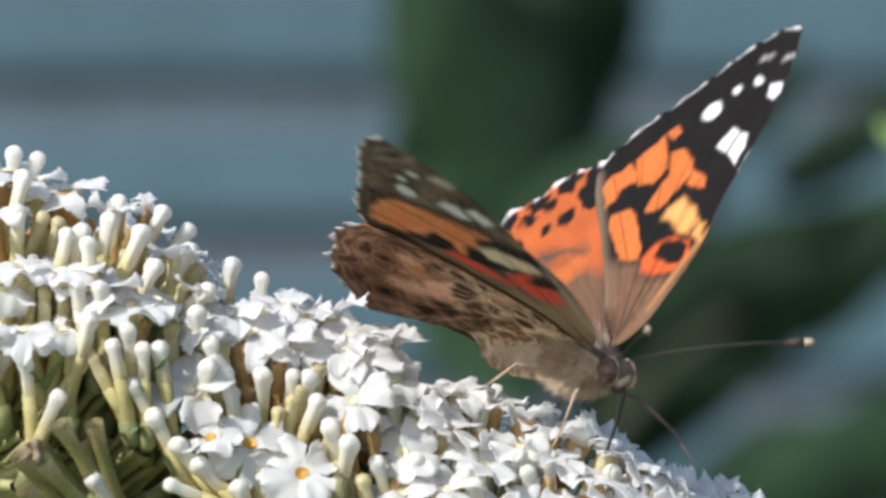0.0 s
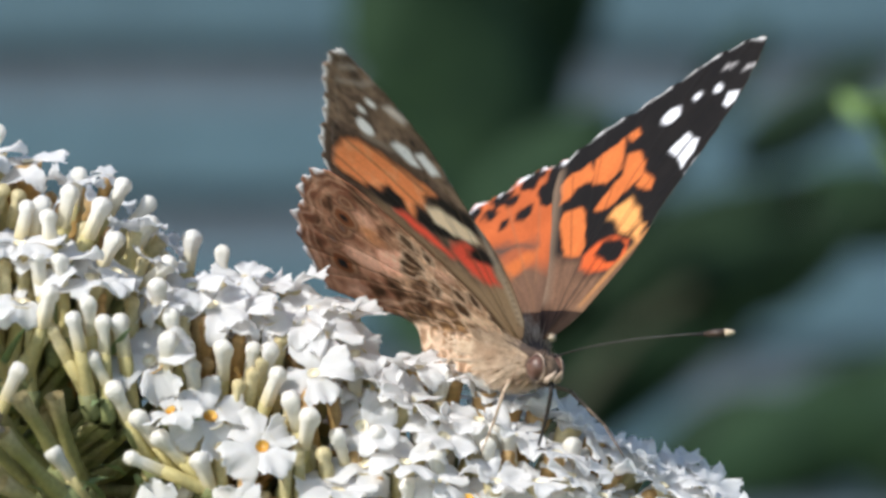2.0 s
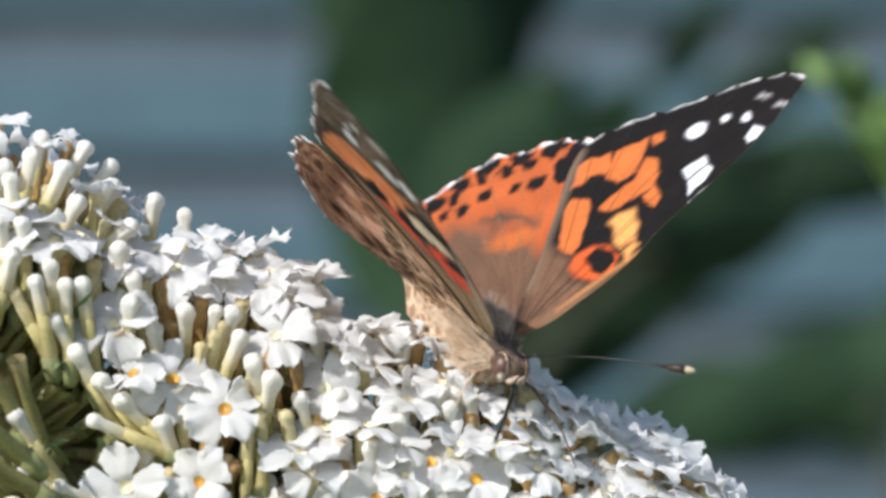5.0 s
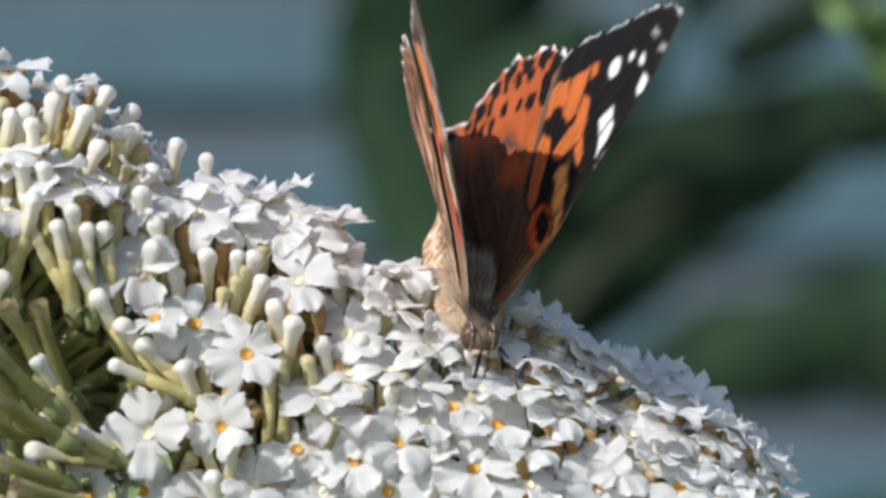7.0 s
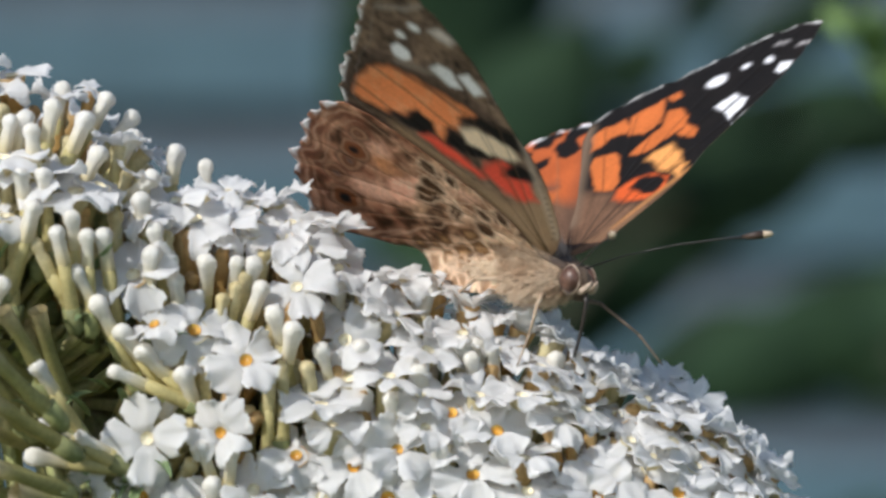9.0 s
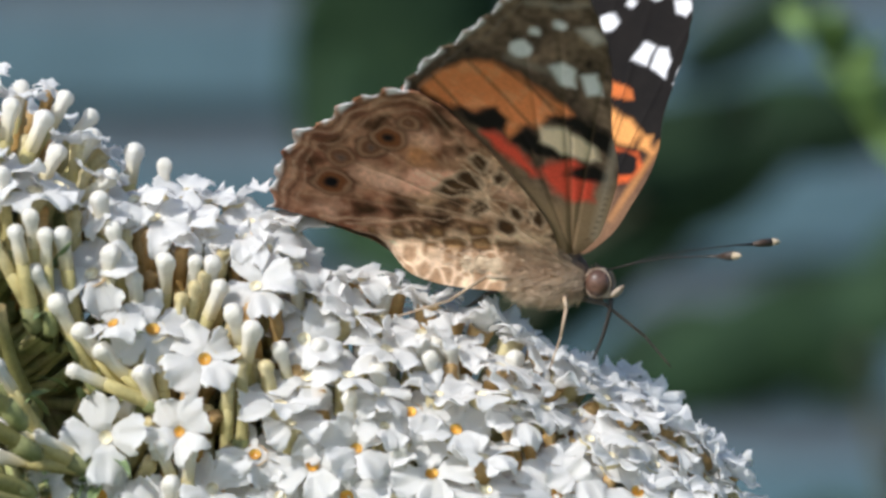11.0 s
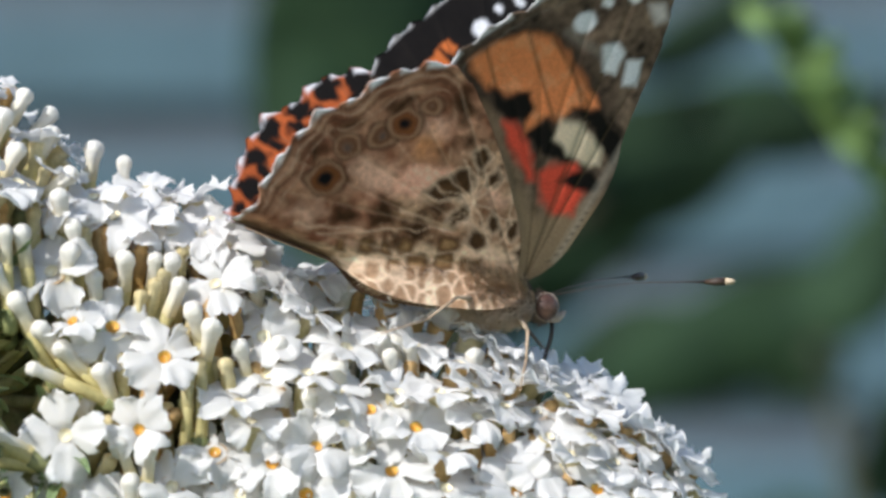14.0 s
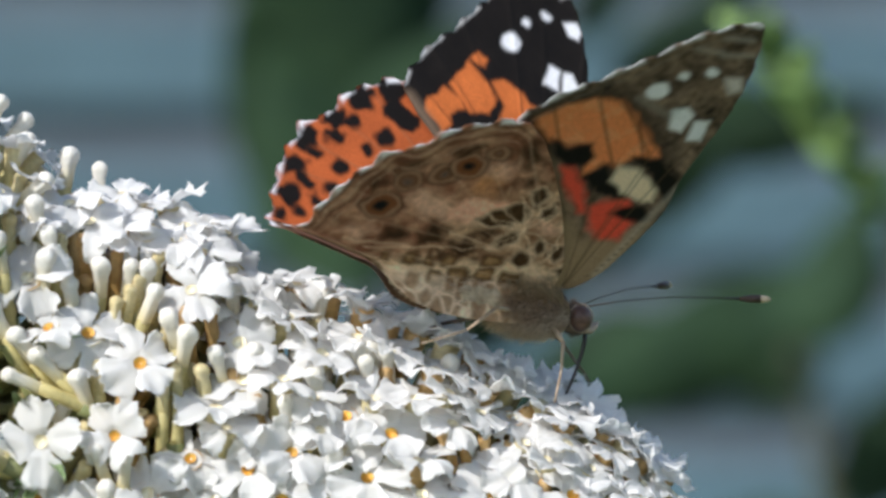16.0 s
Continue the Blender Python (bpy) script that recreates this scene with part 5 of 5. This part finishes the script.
def body_spot(low, high, x0, x1, back=0.9):
    def pick(rnd):
        x = rnd.uniform(x0, x1)
        a = rnd.uniform(low, high)
        rows = sorted(THORAX + ABDOMEN[3:] + [(6.2, -1.95, 1.35), (7.2, -2.1, 1.0)])
        r = float(np.interp(x, [q[0] for q in rows], [q[2] for q in rows]))
        z = float(np.interp(x, [q[0] for q in rows], [q[1] for q in rows]))
        n = Vector((0, math.cos(a), math.sin(a)))
        return (Vector((x, 0, z)) + n * r * 0.97) * MM, (n + Vector((-back, 0, 0))).normalized()
    return pick


hair("back_hair", 1500, FUR, body_spot(0.7, 2.44, -2.0, 5.4), 1.5 * MM, "brown hair on the back", 1)
hair("breast_hair", 3200, FUR_PALE, body_spot(2.5, 6.9, -2.0, 5.5), 1.25 * MM, "pale hair on the breast", 2)
hair("wing_base_hair", 900, LEG, body_spot(0.5, 2.64, -1.5, 4.6, 0.7), 2.3 * MM, "long tan hair at the wing bases", 7)
hair("rump_hair", 900, FUR, body_spot(0.5, 2.64, -11.0, -1.0, 1.5), 1.1 * MM, "brown hair on the abdomen", 5)
hair("abdomen_hair", 900, FUR_PALE, body_spot(2.6, 6.8, -10.5, -2.0, 1.6), 0.8 * MM, "pale hair on the abdomen", 3)
hair("face_hair", 520, FUR, body_spot(0.0, 6.28, 5.2, 6.9, 0.5), 0.55 * MM, "grey hair on the head", 4)


# ---- what moves ----
FLIGHT = (
    # seconds; place across and up in mm; yaw, pitch, roll; left and right wing raised; left and right forewing swept
    (0, 6.4, 1.8, -49.9, 2.7, -6.5, 64.5, 24.6, 2, -1.4),
    (0.5, 6, -1.4, -49.2, 19.8, 0.5, 60, 33, 1.1, 2.1),
    (1, 6.4, -1.7, -49.1, 20.6, 1, 59.3, 31.4, 0.4, 2.9),
    (1.2, 5.2, 1.5, -55.3, 2, -6.1, 60.5, 31, 1.9, 2.1),
    (1.5, 5, 1.9, -59.7, -0.9, -6.2, 56.8, 33.1, 5, -1.9),
    (2, 4, 0, -55.7, 3.9, -2.1, 55.6, 45.1, 1.6, -0.9),
    (2.5, 4, -0.3, -53.4, 6.1, -4.3, 56.7, 41.2, 2.1, 1.7),
    (3, 4, -0.2, -54.9, 7, -1.5, 52.7, 45.3, 1.7, 3.5),
    (3.2, 4, 0.5, -54.1, 1.3, -2.6, 53.8, 45.3, 4.9, 1.6),
    (5.3, 5.1, -1.9, -64.8, 18, -2.6, 47, 42.8, 0.8, -3.7),
    (5.5, 4.1, 0.1, -75.2, 7.7, -4.9, 35.8, 40.9, 2.9, -0.7),
    (6, 3, -2.9, -79.9, 18.4, -3.1, 53.9, 54.8, 0.4, 2.9),
    (6.5, 2.9, -3.3, -80.9, 29.6, 1.3, 49.6, 59.1, 1.3, 2.7),
    (7, 2.5, -2.9, -79.7, 28.8, -4.7, 73.2, 71.1, -1.6, -1.4),
    (7.3, 3.5, -0.2, -81.6, 6.9, -4.5, 56.2, 58.3, -7.8, -5.5),
    (7.5, 3.2, -1.1, -82.9, 16.1, -2.9, 73.5, 81.6, -7.2, -8.4),
    (8, 3.1, -2.3, -83.1, 23.8, -4.8, 62.7, 65.5, -4.1, -0.6),
    (8.2, 5.6, -0.5, -60.5, 3.8, -0.9, 55.9, 57, 1.1, -3.6),
    (8.5, 6.9, -0.5, -44.3, 6.2, -2.6, 68, 68.3, -2.6, 1),
    (9, 7.5, -0.3, -47.7, -0.5, -3.2, 42.2, 40.7, -1.5, -2.8),
    (9.2, 7.6, -0.1, -45.8, 1.1, -2.3, 52.5, 51.7, 1, 0.2),
    (11.3, 11.4, -0.3, -12.8, 4.1, 0.3, 60.2, 40.4, 0.2, 1.4),
    (11.5, 9.9, -1.3, -14.8, 6.2, -0.8, 63.4, 35.8, 1.7, 0.6),
    (12, 10.2, -2.9, -14.7, 15.9, 1.5, 72.7, 47.9, 1.8, 1.1),
    (12.5, 11.5, 1.6, 2.1, -9.7, 5.1, 55.3, 33.1, -1.3, 6.5),
    (13, 9.4, 0.1, 8, -7, -6.7, 67.8, 15.9, -1.6, 1.1),
    (13.5, 10.2, -1.3, 18, 3.5, -2.1, 69, 38.9, -1, 1),
    (14, 10.1, -2.4, 20.8, 5.4, -2.4, 68.8, 62.5, 0.5, -1.1),
    (14.5, 10.6, -2.1, 17.1, 3.8, 1.8, 61, 53.3, -0, 0.5),
    (15, 13.2, 0.5, 20.4, -11.8, 3.7, 50.2, 50.4, 0.6, -0.1),
    (15.5, 15.2, -2.3, 24.8, 2.7, -1.7, 59.2, 42.6, -1.2, -0.1),
    (16, 15.4, -2.7, 24, 6.3, 0.1, 64.8, 43, 0.3, 1),
)


def perch(x, z):
    """The butterfly's place, on the viewer's side of the crest."""
    y = -6.5
    k = (D + y * MM) / (D - 5 * MM)
    return x * MM * k, y * MM, H + z * MM * k


def motions():
    walk(butterfly, [(t, pose(*perch(x, z), ro, pi_, ya)) for t, x, z, ya, pi_, ro, *_ in FLIGHT])
    for side in (1, -1):
        fore, hind = WINGS[side]
        fr, hr = [], []
        for row in FLIGHT:
            up = row[6] if side > 0 else row[7]
            sweep = row[8] if side > 0 else row[9]
            m = pose(0, side * 1.3 * MM, 0, side * up, 0, 0)
            hr.append((row[0], m))
            fr.append((row[0], m @ pose(0, 0, 0, 0, 0, side * sweep)))
        walk(fore, fr)
        walk(hind, hr)


motions()
